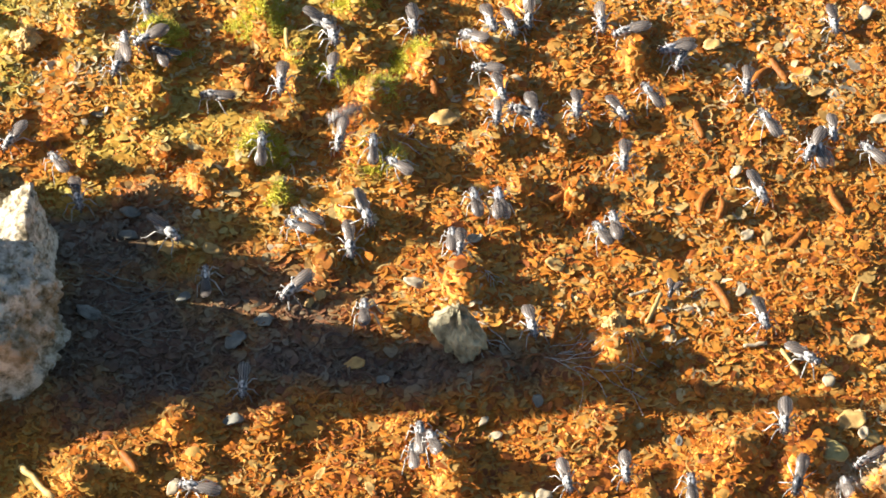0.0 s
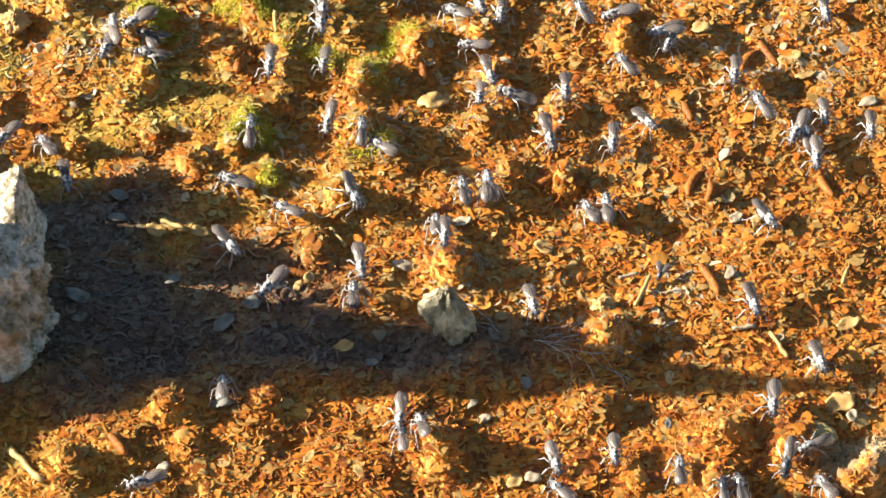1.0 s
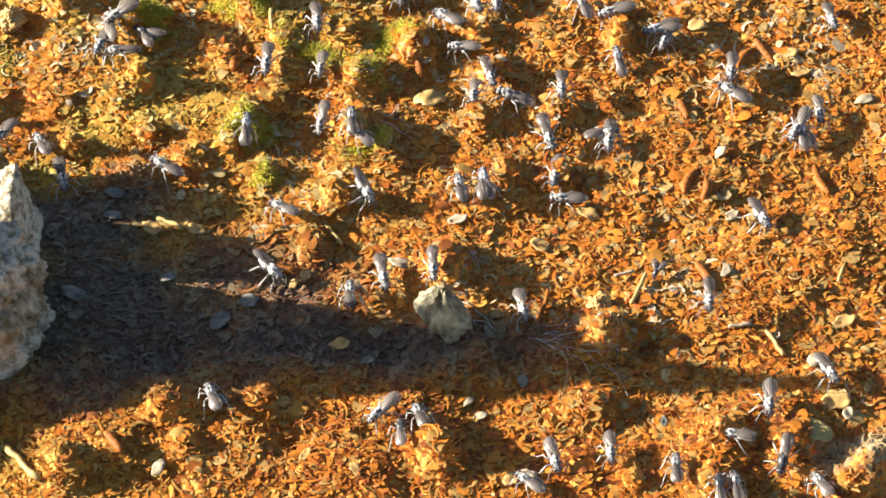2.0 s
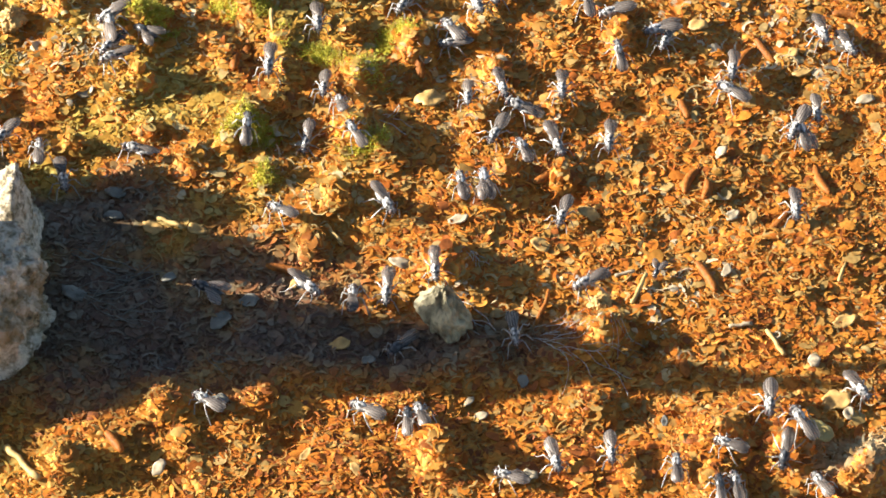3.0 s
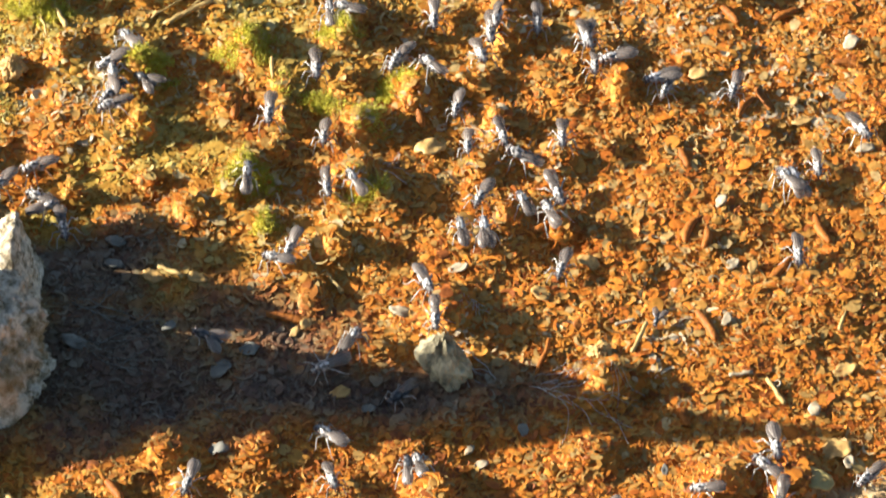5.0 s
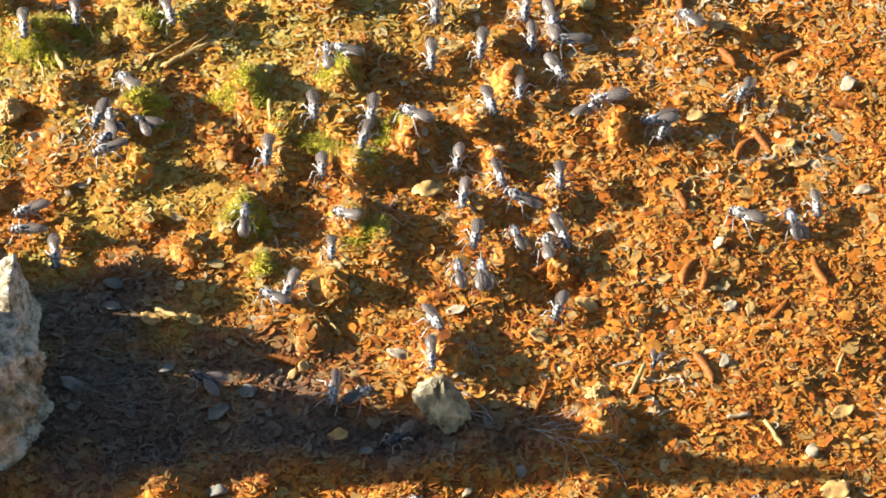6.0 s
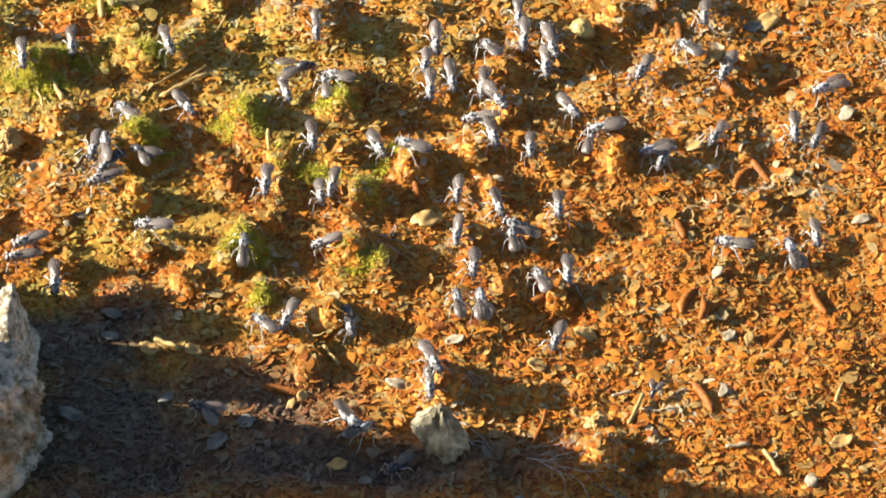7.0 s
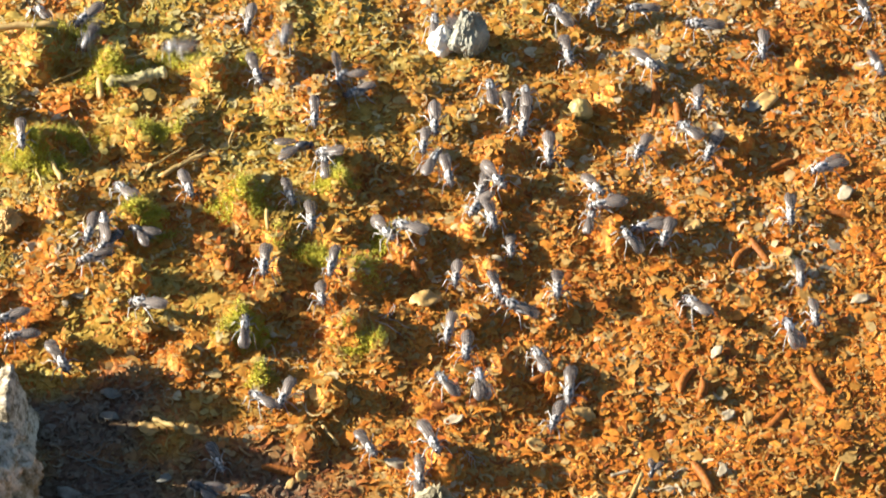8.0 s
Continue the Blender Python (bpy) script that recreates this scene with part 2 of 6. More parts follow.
BACK_RIDGES = [(-34.0, 53.9, 1.9, 4.2, 2.8),
    (-59.7, 58.3, 1.0, 1.6, 6.0),
    (-54.1, 68.6, 1.6, 2.9, 4.0),
    (-43.7, 68.3, 1.3, 2.3, 2.2),
    (-30.0, 64.9, 1.4, 2.6, 2.6),
    (-20.7, 63.9, 1.9, 4.4, 3.2),
    (-16.0, 60.1, 1.9, 3.4, 5.6),
    (-11.7, 48.4, 1.1, 2.0, 3.7),
    (-13.0, 43.6, 1.6, 2.9, 5.5),
    (17.2, 55.0, 1.7, 3.1, 3.3),
    (7.9, 50.6, 1.6, 2.9, 2.6),
    (9.0, 44.1, 1.4, 2.6, 4.3),
    (-52.3, 52.0, 1.9, 3.4, 2.5),
    (-44.3, 50.9, 1.0, 1.8, 3.0),
    (-21.9, 68.2, 1.1, 2.1, 3.2),
    (-25.7, 41.5, 1.0, 1.8, 2.3),
    (-27.0, 56.8, 1.3, 2.3, 2.7),
    (29.4, 64.8, 1.3, 2.3, 2.2),
    (-2.4, 62.7, 1.1, 2.1, 2.3)]
KNOLLS = (NEAR_BANK, MID_BANK, BACK_BANK, NEAR_RIDGES, MID_RIDGES, BACK_RIDGES)


def height(x, y):
    """Height of the bank at x, y (all in millimetres)."""
    x, y = np.asarray(x, float), np.asarray(y, float)
    lumpy = 0.45 + 0.45 * np.clip((y - 0.6 * x + 5) / 50, 0, 1)
    z = 0.85 * LAT[0](x / 9 + 5.3, y / 9) + lumpy * LAT[1](x / 4.2, y / 4.2 + 9.1) + 0.22 * LAT[2](x / 1.9, y / 1.9)
    for group, broad, low in zip(KNOLLS, (1, 1, 1, 1.5, 1.5, 1.5), (1, 1, 1, 0.86, 0.86, 0.86)):
        for kx, ky, rx, ry, h in group:
            rx, h = rx * broad, h * low
            q = ((x - kx) / rx) ** 2 + ((y - ky) / ry) ** 2
            z = z + h * np.exp(-q * 1.4) * (1 + 0.25 * LAT[2](x / 2.1 + kx, y / 2.1))
    return z
# relief ends


# ---- ground: one sheet, fine where it is seen, out to the horizon ----
def axis(lo, hi, step, far):
    a = list(np.arange(lo, hi + step / 2, step))
    left, right, s = [lo], [hi], step
    while right[-1] < far:
        s *= 1.5
        right.append(right[-1] + s)
        left.append(left[-1] - s)
    return np.array(left[:0:-1] + a + right[1:])


def make_mesh(name, verts, faces, mat, smooth=False):
    me = bpy.data.meshes.new(name)
    me.from_pydata(verts.tolist() if hasattr(verts, "tolist") else verts, [], faces.tolist() if hasattr(faces, "tolist") else faces)
    if mat:
        me.materials.append(mat)
    if smooth:
        me.polygons.foreach_set("use_smooth", [True] * len(me.polygons))
    me.update()
    return me


gx, gy = axis(-72, 72, 0.6, 3e5), axis(-62, 104, 0.6, 3e5)
GX, GY = np.meshgrid(gx, gy)
fade = np.clip((200 - np.hypot(GX, GY - 20)) / 60, 0, 1)
GZ = height(GX, GY) * fade
nx, ny = len(gx), len(gy)
idx = np.arange(nx * ny).reshape(ny, nx)
quads = np.stack([idx[:-1, :-1], idx[:-1, 1:], idx[1:, 1:], idx[1:, :-1]], -1).reshape(-1, 4)
ground = new("ground", make_mesh("ground", np.stack([GX, GY, GZ], -1).reshape(-1, 3) * MM, quads, SOIL, True))
tagged(ground, "rust-brown shore sediment under a litter of orange flakes", "ground", kind="structure")


def part(name, data, parent, label="", kind=""):
    ob = new(name, data)
    ob.parent = parent
    return tagged(ob, label, kind=kind)


# ---- litter: curled flakes ----
def flake_field(rs, n, x0, x1, y0, y1, lmin, lmax, lift, tilt, strips, bend, slim=1.0):
    """n curled flakes as one closed mesh each, strewn over the bank."""
    px, py = rs.uniform(x0, x1, n), rs.uniform(y0, y1, n)
    pz = height(px, py) + rs.uniform(-0.1, lift, n)
    return px, py, pz, flakes(rs, n, lmin, lmax, tilt, strips, bend, slim)


STATIONS = 6


def flakes(rs, n, lmin, lmax, tilt, strips=0.4, bend=1.0, slim=1.0):
    """n closed pieces: leaf-shaped scales, and for the share given narrow shreds curled up like shavings."""
    strip = rs.rand(n) < strips
    length = (lmin + (lmax - lmin) * rs.rand(n) ** 1.6) * np.where(strip, 1.35, 1.0)
    width = length * np.where(strip, rs.uniform(0.10, 0.20, n) * slim, rs.uniform(0.34, 0.80, n))
    thick = np.where(strip, rs.uniform(0.05, 0.12, n), rs.uniform(0.03, 0.08, n))
    theta = np.where(strip, rs.uniform(1.2, 5.2, n), rs.uniform(0.05, 0.8, n)) * np.sign(rs.uniform(-1, 1, n))
    curl = np.where(strip, rs.uniform(-0.5, 0.5, n), rs.uniform(-bend, bend, n))
    twist = np.where(strip, rs.uniform(-0.5, 0.5, n), rs.uniform(-0.12, 0.12, n))
    s = np.linspace(-1, 1, STATIONS)
    blunt = rs.uniform(1.4, 4.0, n)[:, None]
    wide = np.maximum(0.24, np.sqrt(np.maximum(0, 1 - np.abs(s[None] * 0.98) ** blunt))) * rs.uniform(0.86, 1.14, (n, STATIONS))
    phi = theta[:, None] * s[None] / 2
    rad = (length / theta)[:, None]
    cx, cy = rad * np.sin(phi), rad * (1 - np.cos(phi))
    verts = np.zeros((n, 2, STATIONS, 2, 3))
    for layer in (0, 1):
        for side in (0, 1):
            off = (side * 2 - 1) * wide * width[:, None] / 2
            verts[:, layer, :, side, 0] = cx - np.sin(phi) * off
            verts[:, layer, :, side, 1] = cy + np.cos(phi) * off
            verts[:, layer, :, side, 2] = (curl * length)[:, None] * 0.28 * (s[None] ** 2 - 0.35) + twist[:, None] * s[None] * off + (layer - 0.5) * thick[:, None]
    v = verts.reshape(n, STATIONS * 4, 3)
    yaw, ta, td = rs.uniform(0, 2 * np.pi, n), np.abs(rs.normal(0, tilt, n)), rs.uniform(0, 2 * np.pi, n)
    cy, sy = np.cos(yaw)[:, None], np.sin(yaw)[:, None]
    x, y, z = v[..., 0] * cy - v[..., 1] * sy, v[..., 0] * sy + v[..., 1] * cy, v[..., 2]
    cd, sd, ct, st = np.cos(td)[:, None], np.sin(td)[:, None], np.cos(ta)[:, None], np.sin(ta)[:, None]
    u, w = x * cd + y * sd, -x * sd + y * cd
    u, z = u * ct + z * st, -u * st + z * ct
    return np.stack([u * cd - w * sd, u * sd + w * cd, z], -1)


def flake_faces():
    f = []
    at = lambda layer, k, side: layer * STATIONS * 2 + k * 2 + side
    for k in range(STATIONS - 1):
        f.append((at(1, k, 0), at(1, k + 1, 0), at(1, k + 1, 1), at(1, k, 1)))
        f.append((at(0, k, 0), at(0, k, 1), at(0, k + 1, 1), at(0, k + 1, 0)))
        f.append((at(0, k, 0), at(0, k + 1, 0), at(1, k + 1, 0), at(1, k, 0)))
        f.append((at(0, k + 1, 1), at(0, k, 1), at(1, k, 1), at(1, k + 1, 1)))
    e = STATIONS - 1
    f.append((at(0, 0, 1), at(0, 0, 0), at(1, 0, 0), at(1, 0, 1)))
    f.append((at(0, e, 0), at(0, e, 1), at(1, e, 1), at(1, e, 0)))
    return np.array(f)


FF = flake_faces()


def crisp(me):
    """Sharp rims, while each piece bends smoothly along its length."""
    e = np.zeros(len(me.edges) * 2, int)
    me.edges.foreach_get("vertices", e)
    e = e.reshape(-1, 2) % (4 * STATIONS)
    rung = (e[:, 0] // 2 == e[:, 1] // 2) & ~np.isin(e[:, 0] // 2 % STATIONS, (0, STATIONS - 1))
    me.attributes.new("sharp_edge", "BOOLEAN", "EDGE").data.foreach_set("value", ~rung)
    me.update()
    return me


def strew(name, seed, n, lmin, lmax, lift, tilt, strips, bend, smooth, label, slim=1.0):
    rs = np.random.RandomState(seed)
    px, py, pz, v = flake_field(rs, n, -61, 62, -47, 85, lmin, lmax, lift, tilt, strips, bend, slim)
    v = v + np.stack([px, py, pz], -1)[:, None, :]
    faces = (FF[None] + 4 * STATIONS * np.arange(n)[:, None, None]).reshape(-1, 4)
    part(name, crisp(make_mesh(name, v.reshape(-1, 3) * MM, faces, LITTER, smooth)), ground, label, "stuff")


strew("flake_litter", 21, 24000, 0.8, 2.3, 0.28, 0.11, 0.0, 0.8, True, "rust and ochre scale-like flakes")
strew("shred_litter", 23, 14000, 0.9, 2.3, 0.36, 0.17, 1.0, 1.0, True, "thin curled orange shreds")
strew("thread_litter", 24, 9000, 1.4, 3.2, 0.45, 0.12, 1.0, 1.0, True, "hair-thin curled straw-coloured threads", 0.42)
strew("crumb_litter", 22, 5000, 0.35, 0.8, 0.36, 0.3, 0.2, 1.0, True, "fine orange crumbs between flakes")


def done(bm, name, mat, smooth=True):
    me = bpy.data.meshes.new(name)
    bm.to_mesh(me)
    bm.free()
    me.materials.append(mat)
    me.polygons.foreach_set("use_smooth", [smooth] * len(me.polygons))
    return me


def tube(bm, points, radii, sides=6):
    loops = []
    for k, p in enumerate(points):
        p = Vector(p)
        d = (Vector(points[min(k + 1, len(points) - 1)]) - Vector(points[max(k - 1, 0)])).normalized()
        a = d.orthogonal().normalized()
        b = d.cross(a)
        loops.append([bm.verts.new((p + (a * math.cos(i * 2 * math.pi / sides) + b * math.sin(i * 2 * math.pi / sides)) * radii[k]) * MM) for i in range(sides)])
    for lo, hi in zip(loops, loops[1:]):
        for i in range(sides):
            bm.faces.new((lo[i], lo[(i + 1) % sides], hi[(i + 1) % sides], hi[i]))
    bm.faces.new(loops[0][::-1])
    bm.faces.new(loops[-1])


# ---- the rock at the edge ----
def stone_material():
    m, nt, b = material("pale_stone", 0.85, 0.2)
    grain, stain, fine = noise_tex(nt, 520.0, 7.0, 0.7), noise_tex(nt, 85.0, 3.0), noise_tex(nt, 2200.0, 3.0)
    col = ramp(nt, grain, [(0.35, (0.10, 0.082, 0.054)), (0.45, (0.46, 0.39, 0.27)), (0.57, (0.86, 0.79, 0.66))])
    col = mixed(nt, ramp(nt, stain, [(0.55, (0, 0, 0)), (0.68, (0.75, 0.75, 0.75))]), col, (0.30, 0.19, 0.07))
    nt.links.new(col, b.inputs["Base Color"])
    bumped(nt, b, maths(nt, "ADD", grain, maths(nt, "MULTIPLY", fine, 0.4)), 1.0, 0.0016)
    return m


STONE = stone_material()


def stone_mesh(name, seed, rx, ry, rz, rough, sub, mat, peak=0.5, crag=0.0):
    bm = bmesh.new()
    bmesh.ops.create_icosphere(bm, subdivisions=sub, radius=1.0)
    off = Vector((seed * 3.7, seed * 1.9, seed * 5.3))
    for v in bm.verts:
        d = v.co.normalized()
        k = 1 + rough * (noise.noise(d * 1.3 + off) + 0.5 * noise.noise(d * 3.1 + off) + 0.28 * noise.noise(d * 7 + off) + 0.15 * noise.noise(d * 16 + off))
        k += rough * 0.1 * noise.noise(d * 30 + off) + crag * (0.25 - abs(noise.noise(Vector((d.x, d.y, d.z * 0.45)) * 2.6 + off)) - 0.5 * abs(noise.noise(d * 6 + off)))
        slim = 1 - peak * max(d.z, 0) ** 1.2
        v.co = Vector((d.x * rx * k * slim, d.y * ry * k * slim, d.z * rz * k)) * MM
    me = bpy.data.meshes.new(name)
    bm.to_mesh(me)
    bm.free()
    me.materials.append(mat)
    for p in me.polygons:
        p.use_smooth = crag == 0.0
    return me


def crest(y):
    """Height of the rock's ridge along y, in millimetres: a low shoulder behind, sloping off in front."""
    steps = ((-37, 0.5), (-35, 6), (-33, 10), (-30, 11.5), (-26, 13), (-20, 15.5), (-14, 17), (-6.5, 16), (-5, 14), (-3, 7), (0, 4), (5.6, 4), (6.3, 4), (6.9, 9.5), (8.8, 9.5), (9.6, 5), (11, 4), (13.5, 1))
    for (a, p), (c, q) in zip(steps, steps[1:]):
        if a <= y <= c:
            return p + (q - p) * (y - a) / (c - a)
    return 0.0


def rock_shell(bm, span, rise, middle, reach, off):
    """A craggy ridge: slices along y, each an arch over the rock's breadth."""
    ny, na, rows = 170, 120, []
    for i in range(ny + 1):
        y = span[0] + (span[1] - span[0]) * i / ny
        row = []
        for j in range(na + 1):
            a = math.pi * j / na
            c, s = math.cos(a), math.sin(a)
            h = rise(y)
            p = Vector((middle(y) + reach(y) * math.copysign(abs(c) ** 0.55, c), y, h * s ** 0.55 - 1.5))
            q = p * 0.1 + off
            d = 1.8 * noise.noise(q) + 1.8 * noise.noise(q * 2.6) + 1.9 * (0.35 - abs(noise.noise(q * 5.5))) + 1.3 * (0.3 - abs(noise.noise(q * 12))) + 0.5 * noise.noise(q * 30)
            pit = max(0.0, noise.noise(q * 8 + off) - 0.25) * 2.2
            out = Vector((c, 0.25 * noise.noise(q * 3), s))
            row.append(bm.verts.new((p + out * (d - pit) * min(1.0, h / 6)) * MM))
        rows.append(row)
    for lo, hi in zip(rows, rows[1:]):
        for j in range(na):
            bm.faces.new((lo[j], lo[j + 1], hi[j + 1], hi[j]))
    bm.faces.new(rows[0][::-1])
    bm.faces.new(rows[-1])


def rock_wedge(bm, span, edge, h, off):
    """A shoulder of the rock: steep to the open side, its back sloping down to the other."""
    ny, na, rows = 110, 90, []
    for i in range(ny + 1):
        u = i / ny
        y = span[0] + (span[1] - span[0]) * u
        rise = h * min(1.0, 5 * u, 6 * (1 - u)) ** 0.6
        row = []
        for j in range(na + 1):
            a = j / na
            if a < 0.62:
                x, z = edge - 11 * (1 - a / 0.62), -2 + (rise + 2) * (a / 0.62) ** 0.9
            else:
                x, z = edge + 3.5 * (a - 0.62) / 0.38, rise + (-2 - rise) * (a - 0.62) / 0.38
            p = Vector((x, y, z))
            q = p * 0.1 + off
            d = 0.8 * noise.noise(q * 2.2) + 1.3 * (0.3 - abs(noise.noise(q * 5))) + 0.9 * (0.3 - abs(noise.noise(q * 11))) + 0.35 * noise.noise(q * 28)
            row.append(bm.verts.new((p + Vector((0.3 if a > 0.62 else -0.5, 0, 0.8)) * d) * MM))
        rows.append(row)
    for lo, hi in zip(rows, rows[1:]):
        for j in range(na):
            bm.faces.new((lo[j], lo[j + 1], hi[j + 1], hi[j]))
    bm.faces.new(rows[0][::-1])
    bm.faces.new(rows[-1])


bm = bmesh.new()
from mathutils.bvhtree import BVHTree


def ridge(y):
    """The ridge swings towards the open side at the back."""
    k = min(1.0, max(0.0, (y + 7) / 9))
    return -80 + 21 * k * k * (3 - 2 * k)


def brow(y):
    """Breadth of the rock from its ridge to the open side, where it juts out in one blunt corner."""
    edge = -48.8 - (0.34 if y > -12 else 0.5) * abs(y + 12) - 4.0 * max(0.0, -21 - y)
    return max(4.0, edge - ridge(y))


rock_shell(bm, (-37, 13.5), crest, ridge, brow, Vector((4.1, 7.7, 2.3)))
rock_shell(bm, (-24.5, 1.5), lambda y: max(0.5, 47 * max(0.0, 1 - (y + 8.5) / (8.4 if y > -8.5 else -15.5)) ** 0.85), lambda y: -78.0, lambda y: 14.5 - 0.8 * abs(y + 9.5), Vector((9.1, 1.7, 6.3)))
rock_wedge(bm, (-4.5, 5.6), -53.6, 12.5, Vector((2.1, 5.7, 8.3)))
rock_shell(bm, (7.2, 14.5), lambda y: 15.8 * min(1.0, 0.4 + 0.9 * (y - 7.2), 0.1 + 0.55 * (14.5 - y)), lambda y: -68.0, lambda y: 6.0, Vector((3.3, 8.7, 1.3)))
bmesh.ops.recalc_face_normals(bm, faces=bm.faces)
ROCK_SKIN = BVHTree.FromBMesh(bm)
rock = new("rock", done(bm, "rock", STONE))
tagged(rock, "pale grey weathered rock with a jagged edge, casting a long shadow", "rock")

# orange litter caught on the crest of the rock
clump_rs = np.random.RandomState(31)
pieces = []
for v in flakes(clump_rs, 900, 0.6, 2.0, 0.4):
    cx, cy = clump_rs.uniform(-61, -53.2), clump_rs.normal(7.3, 1.0)
    skin = ROCK_SKIN.ray_cast(Vector((cx, cy, 60)) * MM, Vector((0, 0, -1)))[0]
    if skin and skin.z > 4.5 * MM:
        pieces.append(v + np.array([cx, cy, skin.z / MM + clump_rs.uniform(0.0, 0.7)]))
cover = np.concatenate(pieces)
clump = new("litter_clump", make_mesh("litter_clump", cover * MM, (FF[None] + 4 * STATIONS * np.arange(len(pieces))[:, None, None]).reshape(-1, 4), LITTER, True))
tagged(clump, "orange flakes caught on the crest of the rock", "litter", kind="stuff")


# ---- loose things on the litter ----
PALE = simple("pale_shell", (0.19, 0.145, 0.085), (0.44, 0.375, 0.27), 900.0, 0.6, 0.3, 0.00008)
TAN = simple("tan_husk", (0.26, 0.15, 0.045), (0.48, 0.31, 0.11), 900.0, 0.55, 0.35, 0.0001)
RUST = simple("rust_husk", (0.15, 0.046, 0.008), (0.37, 0.125, 0.016), 1300.0, 0.62, 0.25, 0.0003)
CRUSTED = simple("crusted_wood", (0.10, 0.085, 0.03), (0.60, 0.52, 0.26), 420.0, 0.75, 0.25, 0.0006, 6.0)
STRAW = simple("straw", (0.26, 0.16, 0.05), (0.50, 0.37, 0.15), 700.0, 0.6, 0.3, 0.0001)
GREY = simple("grey_pebble", (0.08, 0.08, 0.07), (0.26, 0.25, 0.21), 330.0, 0.75, 0.3, 0.0003, 6.0)
WHITE = simple("white_stone", (0.58, 0.55, 0.48), (0.85, 0.83, 0.78), 700.0, 0.6, 0.3, 0.0002)
OCHRE = simple("ochre_pebble", (0.22, 0.16, 0.05), (0.42, 0.33, 0.12), 500.0, 0.5, 0.4, 0.0002)
ASH = simple("ash_stone", (0.12, 0.12, 0.09), (0.34, 0.33, 0.27), 500.0, 0.7, 0.3, 0.0003)
FIBRE = simple("grey_fibre", (0.22, 0.21, 0.19), (0.55, 0.53, 0.49), 900.0, 0.5, 0.4, 0.00004)
MOSS = simple("algae_green", (0.26, 0.25, 0.012), (0.62, 0.55, 0.06), 420.0, 0.55, 0.35, 0.0001)


def placed(ob, x, y, sink, heading, tip=0.0, roll=0.0):
    """Set a thing on the bank at x, y in millimetres, sunk a little into the litter."""
    ob.matrix_basis = pose(x * MM, y * MM, (float(height(x, y)) + 0.35 - sink) * MM, roll, -tip, heading)
    return ob


def fragment(x, y, length, heading, mat, label, seed, tip=10):
    """A thin curved shell or crust fragment with a ragged edge."""
    rs = random.Random(seed)
    bm = bmesh.new()
    rows, cols = 8, 8
    bend = rs.uniform(-0.5, 0.9)
    w = length * rs.uniform(0.5, 0.8)
    layers = []
    edge = [1 + rs.uniform(-0.3, 0.2) for _ in range(20)]
    edge = [(edge[k - 1] + edge[k] * 2 + edge[(k + 1) % 20]) / 4 + rs.uniform(-0.07, 0.07) for k in range(20)]
    for layer in (0, 1):
        grid = []
        for i in range(rows):
            line = []
            for j in range(cols):
                u, v = i / (rows - 1) * 2 - 1, j / (cols - 1) * 2 - 1
                r = max(abs(u), abs(v))
                a = math.atan2(v, u)
                q = r * edge[int((a + math.pi) / 6.284 * 19.9)] * (0.78 + 0.22 * max(abs(math.cos(a)), abs(math.sin(a))))
                px, py = math.cos(a) * q * length / 2, math.sin(a) * q * w / 2
                pz = 0.3 + bend * (1 - (px / length * 2) ** 2) * length * 0.22 + (layer - 0.5) * 0.16 + 0.45 * noise.noise(Vector((px * 0.9 + seed, py * 0.9, seed * 0.37)))
                line.append(bm.verts.new(Vector((px, py, pz)) * MM))
            grid.append(line)
        layers.append(grid)
    for i in range(rows - 1):
        for j in range(cols - 1):
            a, b = layers[1], layers[0]
            bm.faces.new((a[i][j], a[i + 1][j], a[i + 1][j + 1], a[i][j + 1]))
            bm.faces.new((b[i][j + 1], b[i + 1][j + 1], b[i + 1][j], b[i][j]))
    ring = [(i, 0) for i in range(rows)] + [(rows - 1, j) for j in range(1, cols)] + [(i, cols - 1) for i in range(rows - 2, -1, -1)] + [(0, j) for j in range(cols - 2, 0, -1)]
    for (i, j), (k, m) in zip(ring, ring[1:] + ring[:1]):
        bm.faces.new((layers[0][i][j], layers[0][k][m], layers[1][k][m], layers[1][i][j]))
    ob = new("crust_fragment", done(bm, "crust_fragment", mat))
    tagged(ob, label, "fragment", "fragments on the bank")
    return placed(ob, x, y, 0.1, heading, tip)


def pupa(x, y, length, heading, mat, seed):
    """An empty pupa case: a ringed spindle, slightly bent, with a horn at one end."""
    rs = random.Random(seed)
    thing = tagged(new("pupa_case"), "rust-orange ringed fly pupa case lying in the litter", "pupa case", "pupa cases on the bank")
    bm = bmesh.new()
    n, pts, rad = 23, [], []
    bow = rs.uniform(-0.5, 0.5)
    for k in range(n):
        u = k / (n - 1) * 2 - 1
        pts.append((u * length / 2, bow * (1 - u * u), 0.65))
        rad.append((0.15 + 0.50 * math.sqrt(max(0, 1 - abs(u) ** 2.6))) * (1.0 if k % 2 else 0.83))
    tube(bm, pts, rad, 10)
    part("case", done(bm, "case", mat), thing)
    bm = bmesh.new()
    tube(bm, [(length / 2 - 0.1, 0, 0.65), (length / 2 + 0.5, 0.1, 0.8), (length / 2 + 0.9, 0.3, 0.95)], [0.16, 0.1, 0.04], 6)
    part("breathing_horn", done(bm, "breathing_horn", mat), thing)
    return placed(thing, x, y, 0.65, heading, rs.uniform(-8, 8))


